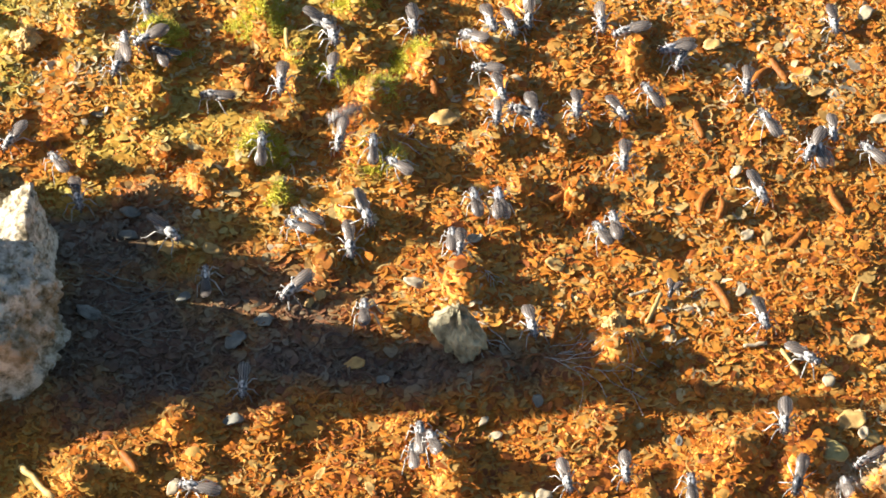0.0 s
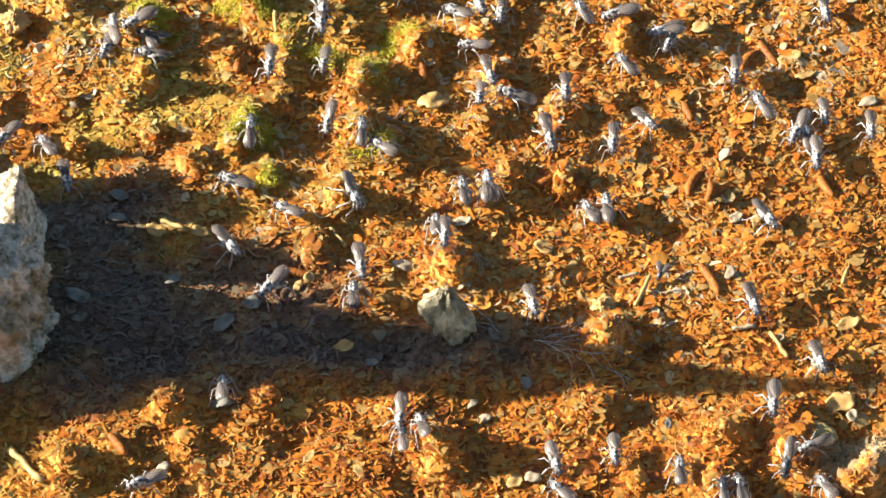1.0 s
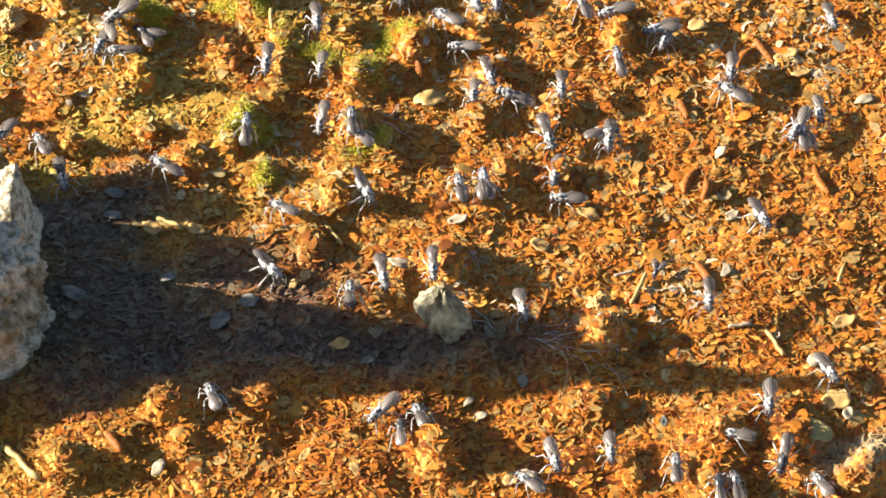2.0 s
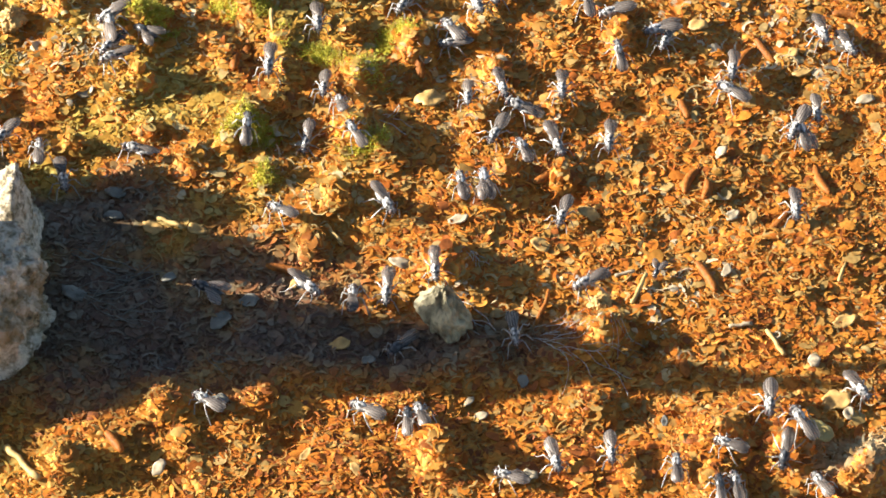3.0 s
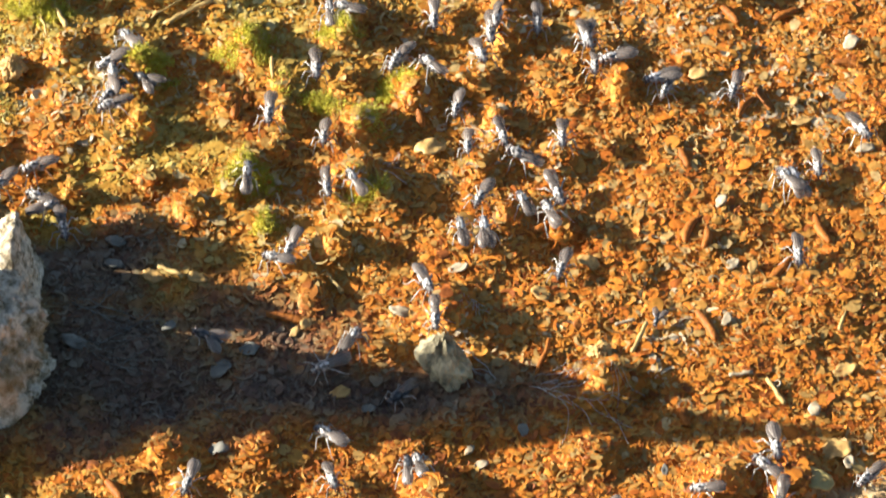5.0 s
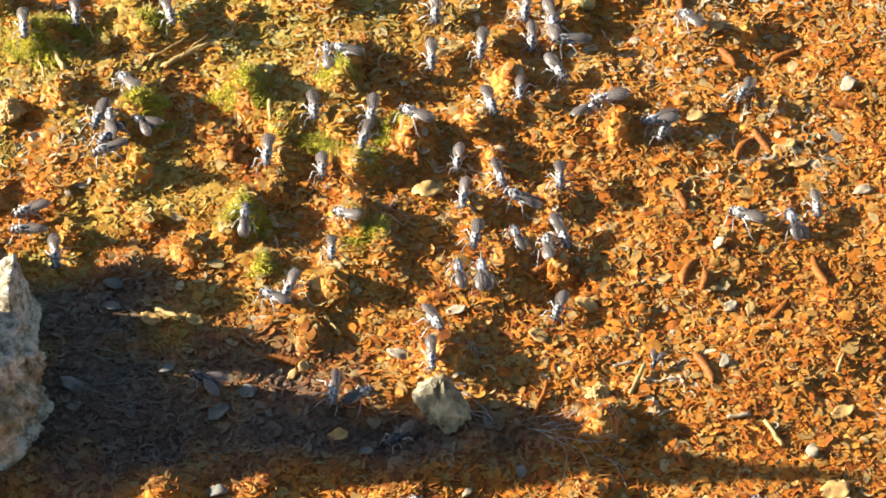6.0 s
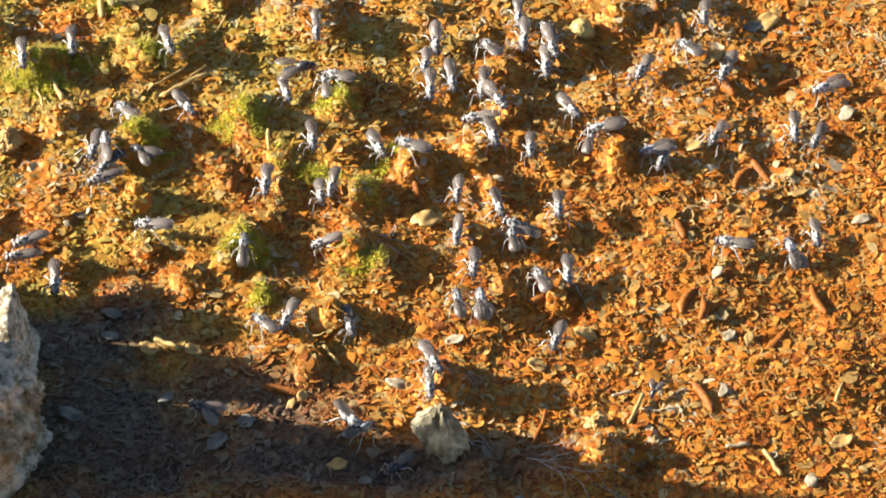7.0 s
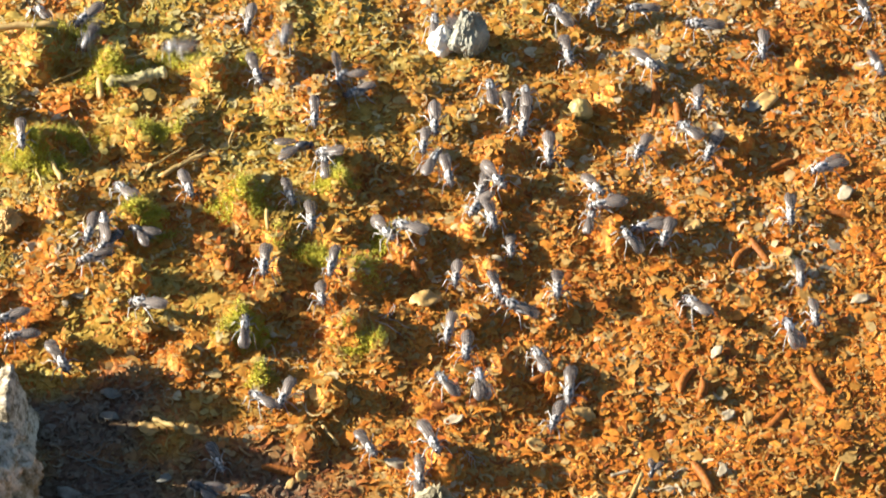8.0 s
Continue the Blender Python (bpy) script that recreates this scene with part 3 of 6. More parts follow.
def twig(x, y, length, heading, radius, mat, label, tip=4, knots=7, seed=1):
    rs = random.Random(seed)
    bm = bmesh.new()
    pts = [((k / (knots - 1) - 0.5) * length, rs.uniform(-0.05, 0.05) * length * 0.5, 0.5 + rs.uniform(-0.1, 0.15)) for k in range(knots)]
    if radius > 0.6:
        knots = 26
        pts = [((k / (knots - 1) - 0.5) * length, 0.25 * math.sin(k * 0.4), 0.5) for k in range(knots)]
        tube(bm, pts, [radius * rs.uniform(0.8, 1.1) * (0.55 if k in (0, knots - 1) else 1.0) for k in range(knots)], 18)
        for v in bm.verts:
            w = v.co / MM
            v.co += Vector((0, w.y, w.z - 0.5)) * MM * 0.9 * (noise.noise(Vector((w.x * 0.5, w.y * 2.5, w.z * 2.5))) + 0.5 * noise.noise(w * 2.4))
    else:
        tube(bm, pts, [radius * rs.uniform(0.75, 1.15) for _ in range(knots)], 8)
    ob = tagged(new("twig", done(bm, "twig", mat)), label, "twig")
    return placed(ob, x, y, 0.1, heading, tip)


def pebble(x, y, rx, ry, rz, seed, mat, label, sink, rough=0.6, peak=0.5, crag=0.0):
    ob = tagged(new("pebble", stone_mesh("pebble", seed, rx, ry, rz, rough, 5, mat, peak, crag)), label, "pebble")
    ob.matrix_basis = pose(x * MM, y * MM, (float(height(x, y)) + rz - sink) * MM, 0, 0, seed * 40)
    return ob


def moss(x, y, radius, count, seed):
    """A low tuft of algae: a fuzz of short fine bent blades, thickest in the middle."""
    rs = np.random.RandomState(seed)
    n = int(count * 3.2)
    a, q = rs.uniform(0, 6.283, n), radius * 1.5 * rs.rand(n) ** 0.62
    px, py = q * np.cos(a) * 1.25, q * np.sin(a) * 0.85
    keep = LAT[0](px * 0.5 + seed, py * 0.5) + 0.55 - 0.5 * q / radius > rs.uniform(-0.3, 0.3, n)
    px, py = px[keep], py[keep]
    base = float(height(x, y))
    pz = height(x + px, y + py) - base + 0.2
    n = len(px)
    q = q[keep]
    h, w, t, lean = rs.uniform(0.2, 0.62, n) * (1 + 1.3 * np.maximum(0, 1 - (q / radius / 1.3) ** 2)), rs.uniform(0.03, 0.07, n), rs.uniform(0, 6.283, n), rs.uniform(0.3, 1.6, n)
    verts = np.zeros((n, 3, 3, 3))
    for k, (u, thin) in enumerate(((0.0, 1.0), (0.55, 1.1), (1.0, 0.35))):
        for c in range(3):
            b = t + c * 2.094
            verts[:, k, c, 0] = px + np.cos(t) * lean * u * u * h + np.cos(b) * w * thin
            verts[:, k, c, 1] = py + np.sin(t) * lean * u * u * h + np.sin(b) * w * thin
            verts[:, k, c, 2] = pz + u * h * 0.75
    f = [(k * 3 + c, k * 3 + (c + 1) % 3, k * 3 + 3 + (c + 1) % 3, k * 3 + 3 + c) for k in (0, 1) for c in range(3)]
    me = make_mesh("moss_tuft", verts.reshape(-1, 3) * MM, (np.array(f)[None] + 9 * np.arange(n)[:, None, None]).reshape(-1, 4), MOSS, True)
    ob = tagged(new("moss_tuft", me), "yellow-green tuft of wet algae on a mound", "moss", "algae tufts")
    ob.matrix_basis = pose(x * MM, y * MM, base * MM)
    return ob


def fibre(x, y, length, heading, seed, mat):
    """A loose wisp of hair-thin strands lying over the litter."""
    rs = random.Random(seed)
    bm = bmesh.new()
    n, base = 12, float(height(x, y))
    for strand in range(4):
        a, px, py = rs.uniform(-0.25, 0.25), rs.uniform(-0.2, 0.2) * length, rs.uniform(-0.9, 0.9)
        c, s = math.cos(radians(heading)), math.sin(radians(heading))
        flat = []
        for k in range(n):
            flat.append((px * c - py * s, px * s + py * c))
            a += rs.uniform(-0.38, 0.38)
            px, py = px + length / n * math.cos(a), py + length / n * math.sin(a)
        lift = height(np.array([x + u for u, v in flat]), np.array([y + v for u, v in flat])) - base + 0.55
        tube(bm, [(u, v, float(z) + 0.15 * math.sin(k * 0.9 + strand)) for k, ((u, v), z) in enumerate(zip(flat, lift))], [rs.uniform(0.03, 0.055)] * n, 4)
    ob = tagged(new("fibre", done(bm, "fibre", mat)), "wisp of thin pale grey plant fibres over the litter", "fibre", "fibres")
    ob.matrix_basis = pose(x * MM, y * MM, base * MM)
    return ob


fragment(-46.5, 26.3, 2.6, 13, PALE, "whitish curled shell fragment in the litter", 1)
fragment(-48.3, 24.1, 1.1, 66, PALE, "whitish curled shell fragment in the litter", 2)
fragment(-39.6, 16.0, 1.9, 94, TAN, "tan ragged crust fragment in the litter", 3)
fragment(-9.4, 27.6, 1.6, 48, PALE, "whitish curled shell fragment in the litter", 4)
fragment(33.4, 37.1, 2.6, 0, TAN, "tan ragged crust fragment in the litter", 5)
fragment(-1.8, 24.3, 4.0, 7, TAN, "yellow-ochre ragged crust fragment in the litter", 6, 2)
fragment(1.9, 3.9, 3.0, 13, PALE, "whitish curled shell fragment in the litter", 7)
fragment(12.2, 0.0, 2.9, 155, TAN, "tan ragged crust fragment in the litter", 8)
fragment(35.6, -4.2, 2.1, 66, PALE, "whitish curled shell fragment in the litter", 9)
fragment(-5.6, -3.1, 2.9, 155, PALE, "whitish curled shell fragment in the litter", 10)
fragment(48.4, -25.2, 4.4, 13, TAN, "tan ragged crust fragment in the litter", 11)
fragment(49.7, -27.2, 2.1, 98, PALE, "whitish curled shell fragment in the litter", 12)
fragment(-31.4, 2.4, 2.6, 167, TAN, "tan ragged crust fragment in the litter", 13)
fragment(-36.8, 3.0, 3.1, 173, TAN, "tan ragged crust fragment in the litter", 14)
fragment(39.2, 4.5, 2.4, 82, TAN, "tan ragged crust fragment in the litter", 15)
fragment(36.7, 5.0, 2.3, 37, PALE, "whitish curled shell fragment in the litter", 16)
fragment(53.7, 42.9, 2.6, 37, PALE, "whitish curled shell fragment in the litter", 17)
fragment(42.1, 59.9, 2.9, 0, GREY, "dull grey crust fragment in the litter", 18)
fragment(44.0, 60.7, 4.3, 25, TAN, "tan ragged crust fragment in the litter", 19)
fragment(35.6, 15.2, 2.1, 48, PALE, "whitish curled shell fragment in the litter", 20)
fragment(28.5, 9.7, 2.4, 13, TAN, "tan ragged crust fragment in the litter", 21)
fragment(18.4, 5.5, 3.3, 143, TAN, "tan ragged crust fragment in the litter", 22)
fragment(9.8, -21.9, 1.9, 90, GREY, "dull grey crust fragment in the litter", 23)
fragment(10.4, -36.5, 2.1, 0, PALE, "whitish curled shell fragment in the litter", 24)
fragment(8.3, -36.9, 2.4, 25, TAN, "tan ragged crust fragment in the litter", 25)
fragment(-27.7, -25.7, 2.7, 0, GREY, "dull grey crust fragment in the litter", 26)
fragment(-17.3, -5.1, 1.9, 74, TAN, "tan ragged crust fragment in the litter", 27)
fragment(-18.7, -6.1, 2.0, 57, TAN, "tan ragged crust fragment in the litter", 28)
fragment(3.2, -24.8, 1.7, 48, PALE, "whitish curled shell fragment in the litter", 29)
fragment(4.6, -26.8, 1.9, 25, PALE, "whitish curled shell fragment in the litter", 30)
fragment(-10.7, -36.3, 2.3, 123, TAN, "tan ragged crust fragment in the litter", 31)
fragment(-16.8, -33.4, 2.1, 66, TAN, "tan ragged crust fragment in the litter", 32)
fragment(-34.7, -35.5, 2.4, 57, PALE, "whitish curled shell fragment in the litter", 33)
fragment(-34.4, -5.3, 2.0, 25, GREY, "dull grey crust fragment in the litter", 34)
fragment(-24.3, -9.0, 2.6, 0, GREY, "dull grey crust fragment in the litter", 35)
fragment(-27.8, -11.9, 2.9, 25, GREY, "dull grey crust fragment in the litter", 36)
fragment(-42.0, 8.6, 2.9, 167, GREY, "dull grey crust fragment in the litter", 37)
fragment(-41.9, 4.9, 2.6, 167, GREY, "dull grey crust fragment in the litter", 38)
fragment(50.1, -12.1, 3.3, 25, TAN, "tan ragged crust fragment in the litter", 39)
fragment(45.9, -18.9, 2.1, 82, PALE, "whitish curled shell fragment in the litter", 40)
fragment(27.1, -27.9, 1.6, 90, GREY, "dull grey crust fragment in the litter", 41)
fragment(25.0, 74.2, 2.9, 13, TAN, "tan ragged crust fragment in the litter", 42)
fragment(35.8, 53.2, 3.7, 7, TAN, "tan ragged crust fragment in the litter", 43)
fragment(-9.4, -18.2, 2.1, 13, GREY, "dull grey crust fragment in the litter", 44)
fragment(-12.9, -16.1, 2.9, 0, TAN, "tan ragged crust fragment in the litter", 45)
fragment(16.8, -5.1, 1.7, 90, RUST, "rust-red crust fragment in the litter", 46)
fragment(-46.3, -7.9, 3.6, 155, GREY, "dull grey crust fragment in the litter", 47)
fragment(54.6, 25.1, 2.9, 13, PALE, "whitish curled shell fragment in the litter", 48)
fragment(44.7, 32.6, 3.6, 25, TAN, "tan ragged crust fragment in the litter", 49)
fragment(46.8, 30.2, 2.9, 13, TAN, "tan ragged crust fragment in the litter", 50)
fragment(45.4, -31.2, 5.4, -48, OCHRE, "brown-yellow ribbed husk lying among flies", 135, 14)
pupa(32.9, -5.1, 5.4, 116, RUST, 51)
pupa(48.5, 11.5, 5.7, 107, RUST, 52)
pupa(42.0, 33.8, 4.7, 121, RUST, 53)
pupa(39.5, 32.2, 4.3, 57, RUST, 54)
pupa(41.9, 3.8, 6.4, 46, RUST, 55)
pupa(31.6, 10.3, 4.3, 66, RUST, 56)
pupa(12.7, 11.7, 3.7, 42, RUST, 57)
pupa(31.1, 22.8, 3.6, 106, RUST, 58)
pupa(28.8, 59.9, 5.7, 86, RUST, 59)
pupa(31.8, 57.3, 4.3, 94, RUST, 60)
pupa(-19.8, -3.8, 5.7, 167, RUST, 61)
pupa(30.2, -19.5, 2.9, 98, RUST, 62)
pupa(-40.2, -32.8, 3.9, 123, RUST, 63)
pupa(45.5, 49.5, 3.9, 25, RUST, 64)
pupa(37.9, 48.8, 4.0, 123, RUST, 65)
pupa(53.1, 39.3, 4.3, 167, RUST, 66)
pupa(33.2, 8.8, 3.1, 78, RUST, 67)
pupa(-2.9, 30.4, 3.6, 94, RUST, 68)
pupa(-27.1, 30.6, 3.1, 86, RUST, 69)
pupa(-25.4, 33.5, 3.1, 98, RUST, 70)
twig(-51.2, -35.0, 6.8, -50, 0.5, STRAW, "broken straw stick lying on the orange litter", seed=71)
twig(-40.6, 64.2, 8.2, 10, 0.75, CRUSTED, "short weathered stick among green algae", seed=72)
twig(-45.7, 63.8, 5.0, 98, 0.45, STRAW, "upright pale stalk among the algae", seed=73)
twig(-51.1, 47.8, 6.4, -66, 0.35, STRAW, "thin pale stalk bent over the litter", seed=74)
twig(-34.0, 48.9, 7.9, 31, 0.35, STRAW, "thin pale stalk bent over the litter", seed=75)
twig(24.5, -7.5, 5.0, 66, 0.28, STRAW, "brown stalk leaning on a mound", seed=76)
twig(-56.8, 72.0, 10.7, 0, 0.5, STRAW, "flat pale stalk half buried in the litter", seed=77)
twig(37.0, -13.3, 2.9, 7, 0.26, PALE, "short white stick on the litter", seed=78)
twig(22.8, -4.5, 2.6, 13, 0.24, PALE, "short white stick on the litter", seed=79)
twig(-34.6, 3.0, 3.6, -31, 0.3, STRAW, "thin straw lying in the shade", seed=80)
twig(50.2, -4.3, 4.3, -106, 0.22, STRAW, "thin straw splinter in the litter", seed=81)
twig(-22.5, 37.5, 3.6, 94, 0.3, STRAW, "thin green-brown stalk standing in litter", seed=82)
twig(-13.9, 1.8, 3.6, 123, 0.3, STRAW, "thin straw splinter in the litter", seed=83)
twig(41.2, -16.0, 4.3, 118, 0.3, STRAW, "broken husk splinter in the litter", seed=84)
twig(-47.8, 55.6, 7.9, -66, 0.16, STRAW, "thin pale stalk bent over the algae", seed=85)
twig(-52.9, 45.8, 5.0, -74, 0.18, STRAW, "thin pale stalk bent over the algae", seed=86)
twig(-36.3, 49.6, 6.4, 37, 0.16, STRAW, "thin pale stalk bent over the algae", seed=87)
twig(-32.9, 50.2, 5.0, 48, 0.14, STRAW, "thin pale stalk bent over the algae", seed=88)
twig(-36.5, 56.0, 5.7, 19, 0.18, STRAW, "thin pale stalk bent over the algae", seed=89)
twig(-27.4, 54.6, 4.3, 74, 0.14, STRAW, "thin pale stalk bent over the algae", seed=90)
twig(-50.6, 65.6, 5.7, 31, 0.16, STRAW, "thin pale stalk bent over the algae", seed=91)
twig(-41.4, 67.7, 4.3, 13, 0.16, STRAW, "thin pale stalk bent over the algae", seed=92)
twig(-29.5, 60.1, 4.3, 66, 0.14, STRAW, "thin pale stalk bent over the algae", seed=93)
twig(-44.6, 35.8, 4.3, -25, 0.14, STRAW, "thin pale stalk bent over the algae", seed=94)
twig(12.4, -10.2, 5.7, 74, 0.3, RUST, "thin rust-brown stalk in the shade", seed=95)
POINTED = simple('crusted_stone', (0.045, 0.041, 0.026), (0.48, 0.43, 0.28), 420.0, 0.7, 0.3, 0.0007, 9.0)
pebble(0.0, -13.2, 3.7, 2.4, 4.9, 17, POINTED, "grey-green pointed pebble with a sunlit tip", 1.3, 0.3, 0.86, 0.2)
pebble(0.6, 70.8, 2.0, 1.8, 2.3, 5, WHITE, "white knobbly pebble glaring in the sun", 0.7, 0.3, 0.35)
pebble(4.1, 70.7, 2.7, 2.3, 3.9, 6, ASH, "pale grey knobbly pebble on the litter", 0.8, 0.3, 0.4, 0.12)
pebble(19.5, -9.7, 1.4, 1.4, 1.1, 8, TAN, "small round tan pebble in the litter", 0.3)
pebble(19.0, 58.1, 1.7, 1.6, 1.5, 9, OCHRE, "rounded yellow-tan pebble on the litter", 0.3, 0.15, 0.2)
pebble(-56.6, 38.2, 1.8, 1.6, 1.5, 15, TAN, "small yellow-green pebble in the litter", 0.4)
moss(-25.3, 18.6, 2.4, 600, 96)
moss(-54.1, 49.5, 2.4, 560, 97)
moss(-43.9, 65.4, 2.9, 520, 98)
moss(-26.1, 41.8, 2.7, 640, 99)
moss(-38.2, 37.9, 2.4, 560, 100)
moss(-13.5, 44.8, 1.9, 520, 101)
moss(-10.4, 16.2, 2.1, 320, 102)
moss(-23.0, 11.0, 1.3, 180, 103)
moss(-49.3, 54.3, 3.1, 480, 104)
moss(-34.6, 68.0, 2.1, 320, 105)
moss(-51.9, 47.8, 1.9, 240, 106)
moss(-6.2, 36.1, 2.1, 280, 107)
moss(-15.8, 32.2, 1.9, 220, 108)
moss(-37.1, 54.0, 1.9, 220, 109)
moss(-7.7, 33.9, 1.6, 180, 110)
moss(-24.0, 68.4, 2.1, 240, 111)
moss(-50.1, 72.7, 2.4, 320, 112)
moss(-9.1, 28.6, 2.4, 220, 115)
moss(-20.6, 34.8, 1.7, 160, 116)
fibre(11.7, -14.9, 7.9, 0, 117, FIBRE)
fibre(12.4, -13.9, 6.4, 25, 118, FIBRE)
fibre(13.4, -16.9, 8.6, -19, 119, FIBRE)
fibre(17.9, -18.2, 7.9, -13, 120, FIBRE)
fibre(-47.3, -1.8, 8.6, 7, 121, GREY)
fibre(-46.5, -2.7, 7.1, -13, 122, GREY)
fibre(-44.9, -7.8, 7.1, 13, 123, GREY)
fibre(-44.8, -9.3, 9.3, -7, 124, GREY)
fibre(-40.1, -5.3, 6.4, 7, 125, GREY)
fibre(1.1, -9.3, 5.7, -37, 126, FIBRE)
fibre(3.2, -11.6, 5.0, -66, 127, FIBRE)
fibre(2.6, -1.3, 2.9, -66, 128, FIBRE)
fibre(4.0, -1.7, 2.9, -82, 129, FIBRE)
fibre(-36.1, -17.9, 4.3, -48, 130, GREY)
fibre(-41.2, -11.4, 4.3, 13, 131, GREY)
fibre(-7.6, 19.8, 4.3, 13, 132, FIBRE)
fibre(21.5, -13.5, 4.3, -66, 133, FIBRE)
fibre(-29.4, -18.0, 3.6, -37, 134, GREY)


def ring_shell(x, y):
    bm = bmesh.new()
    n = 16
    tube(bm, [(0.45 * math.cos(k * 2 * math.pi / n), 0.45 * math.sin(k * 2 * math.pi / n), 0.5) for k in range(n + 1)], [0.14] * (n + 1), 6)
    return placed(tagged(new("shell_ring", done(bm, "shell_ring", PALE)), "tiny white ring of shell on the litter", "shell ring"), x, y, 0.0, 0, 20)


ring_shell(41.6, -14.9)


# ---- single flakes: the larger pieces of litter ----
flake_rs = np.random.RandomState(77)
FLAKE_SHAPES = [crisp(make_mesh("flake", v * MM, FF, FLAKE, True)) for v in flakes(flake_rs, 24, 1.4, 2.8, 0.15)]
for k in range(300):
    fx, fy = flake_rs.uniform(-54, 54), flake_rs.uniform(-34, 62)
    one = part("flake", FLAKE_SHAPES[k % 24], ground)
    one.matrix_basis = pose(fx * MM, fy * MM, (float(height(fx, fy)) + 0.40) * MM, flake_rs.uniform(-16, 16), flake_rs.uniform(-16, 16), flake_rs.uniform(0, 360))


# ---- flies ----
def fly_body_material(name, dark, light, rough):
    m, nt, b = material(name, rough, 0.5)
    n = noise_tex(nt, 2200.0, 3.0)
    bands = noise_tex(nt, 900.0, 2.0)
    col = mixed(nt, 1.0, ramp(nt, n, [(0.41, dark), (0.55, light)]), ramp(nt, bands, [(0.36, (0.5, 0.5, 0.52)), (0.58, (1.15, 1.15, 1.15))]), "MULTIPLY")
    # dark stripes along the back
    tc = nt.nodes.new("ShaderNodeTexCoord")
    xyz = nt.nodes.new("ShaderNodeSeparateXYZ")
    nt.links.new(tc.outputs["Object"], xyz.inputs[0])
    wavy = maths(nt, "ADD", maths(nt, "MULTIPLY", xyz.outputs[1], 13000.0), maths(nt, "MULTIPLY", n, 4.0))
    col = mixed(nt, 1.0, col, ramp(nt, maths(nt, "SINE", wavy), [(0.0, (0.6, 0.6, 0.62)), (0.5, (1.1, 1.1, 1.1))]), "MULTIPLY")
    nt.links.new(col, b.inputs["Base Color"])
    bumped(nt, b, n, 0.6, 0.00008)
    return m


FLY_GREY = fly_body_material("fly_grey_dust", (0.022, 0.022, 0.023), (0.52, 0.51, 0.49), 0.3)
FLY_DARK = fly_body_material("fly_dark", (0.015, 0.017, 0.022), (0.07, 0.075, 0.085), 0.35)
FLY_PALE = fly_body_material("fly_pale", (0.16, 0.165, 0.18), (0.55, 0.55, 0.56), 0.35)
FLY_EYE = simple("fly_eye", (0.05, 0.03, 0.03), (0.13, 0.09, 0.08), 4000.0, 0.25, 0.6, 0.00003)
FLY_LEG = simple("fly_leg", (0.20, 0.19, 0.18), (0.50, 0.48, 0.45), 1500.0, 0.35, 0.6, 0.00003)


def wing_material():
    m, nt, b = material("smoky_wing", 0.38, 0.45)
    tc = nt.nodes.new("ShaderNodeTexCoord")
    w = nt.nodes.new("ShaderNodeTexWave")
    w.bands_direction = "Y"
    w.inputs["Scale"].default_value, w.inputs["Distortion"].default_value, w.inputs["Detail Scale"].default_value = 1150.0, 2.5, 600.0
    nt.links.new(tc.outputs["Object"], w.inputs["Vector"])
    info = nt.nodes.new("ShaderNodeObjectInfo")
    tone = ramp(nt, info.outputs["Random"], [(0.0, (0.6, 0.58, 0.58)), (1.0, (1.25, 1.22, 1.2))])
    nt.links.new(mixed(nt, 1.0, ramp(nt, w.outputs["Fac"], [(0.0, (0.085, 0.075, 0.069)), (0.10, (0.170, 0.150, 0.138)), (1.0, (0.205, 0.182, 0.168))]), tone, "MULTIPLY"), b.inputs["Base Color"])
    clear = nt.nodes.new("ShaderNodeBsdfTransparent")
    clear.inputs[0].default_value = (0.85, 0.80, 0.76, 1)
    mix = nt.nodes.new("ShaderNodeMixShader")
    mix.inputs[0].default_value = 0.42
    nt.links.new(b.outputs[0], mix.inputs[1])
    nt.links.new(clear.outputs[0], mix.inputs[2])
    nt.links.new(mix.outputs[0], nt.nodes["Material Output"].inputs[0])
    return m


WING = wing_material()


def pod(name, mat, centre, radii, taper=0.0, rings=0, turn=0.0):
    """An egg-shaped body piece along x, narrower behind, with shallow ring grooves."""
    bm = bmesh.new()
    bmesh.ops.create_uvsphere(bm, u_segments=14, v_segments=12 if rings else 9, radius=1.0)
    for v in bm.verts:
        x, y, z = v.co.z, v.co.x, v.co.y
        k = 1 + taper * x
        if rings:
            k *= 1 - 0.07 * (0.5 + 0.5 * math.cos(x * math.pi * rings))
        q = Vector((x * radii[0], y * radii[1] * k, z * radii[2] * k))
        q.rotate(Euler((0, turn, 0)))
        v.co = (q + Vector(centre)) * MM
    return done(bm, name, mat)


def leg_mesh(hip, knee, ankle, toe):
    bm = bmesh.new()
    mid = [(a + b) / 2 for a, b in zip(hip, knee)]
    mid[2] += 0.05
    tube(bm, [hip, mid, knee, ankle, toe], [0.085, 0.095, 0.068, 0.055, 0.042])
    return done(bm, "leg", FLY_LEG)


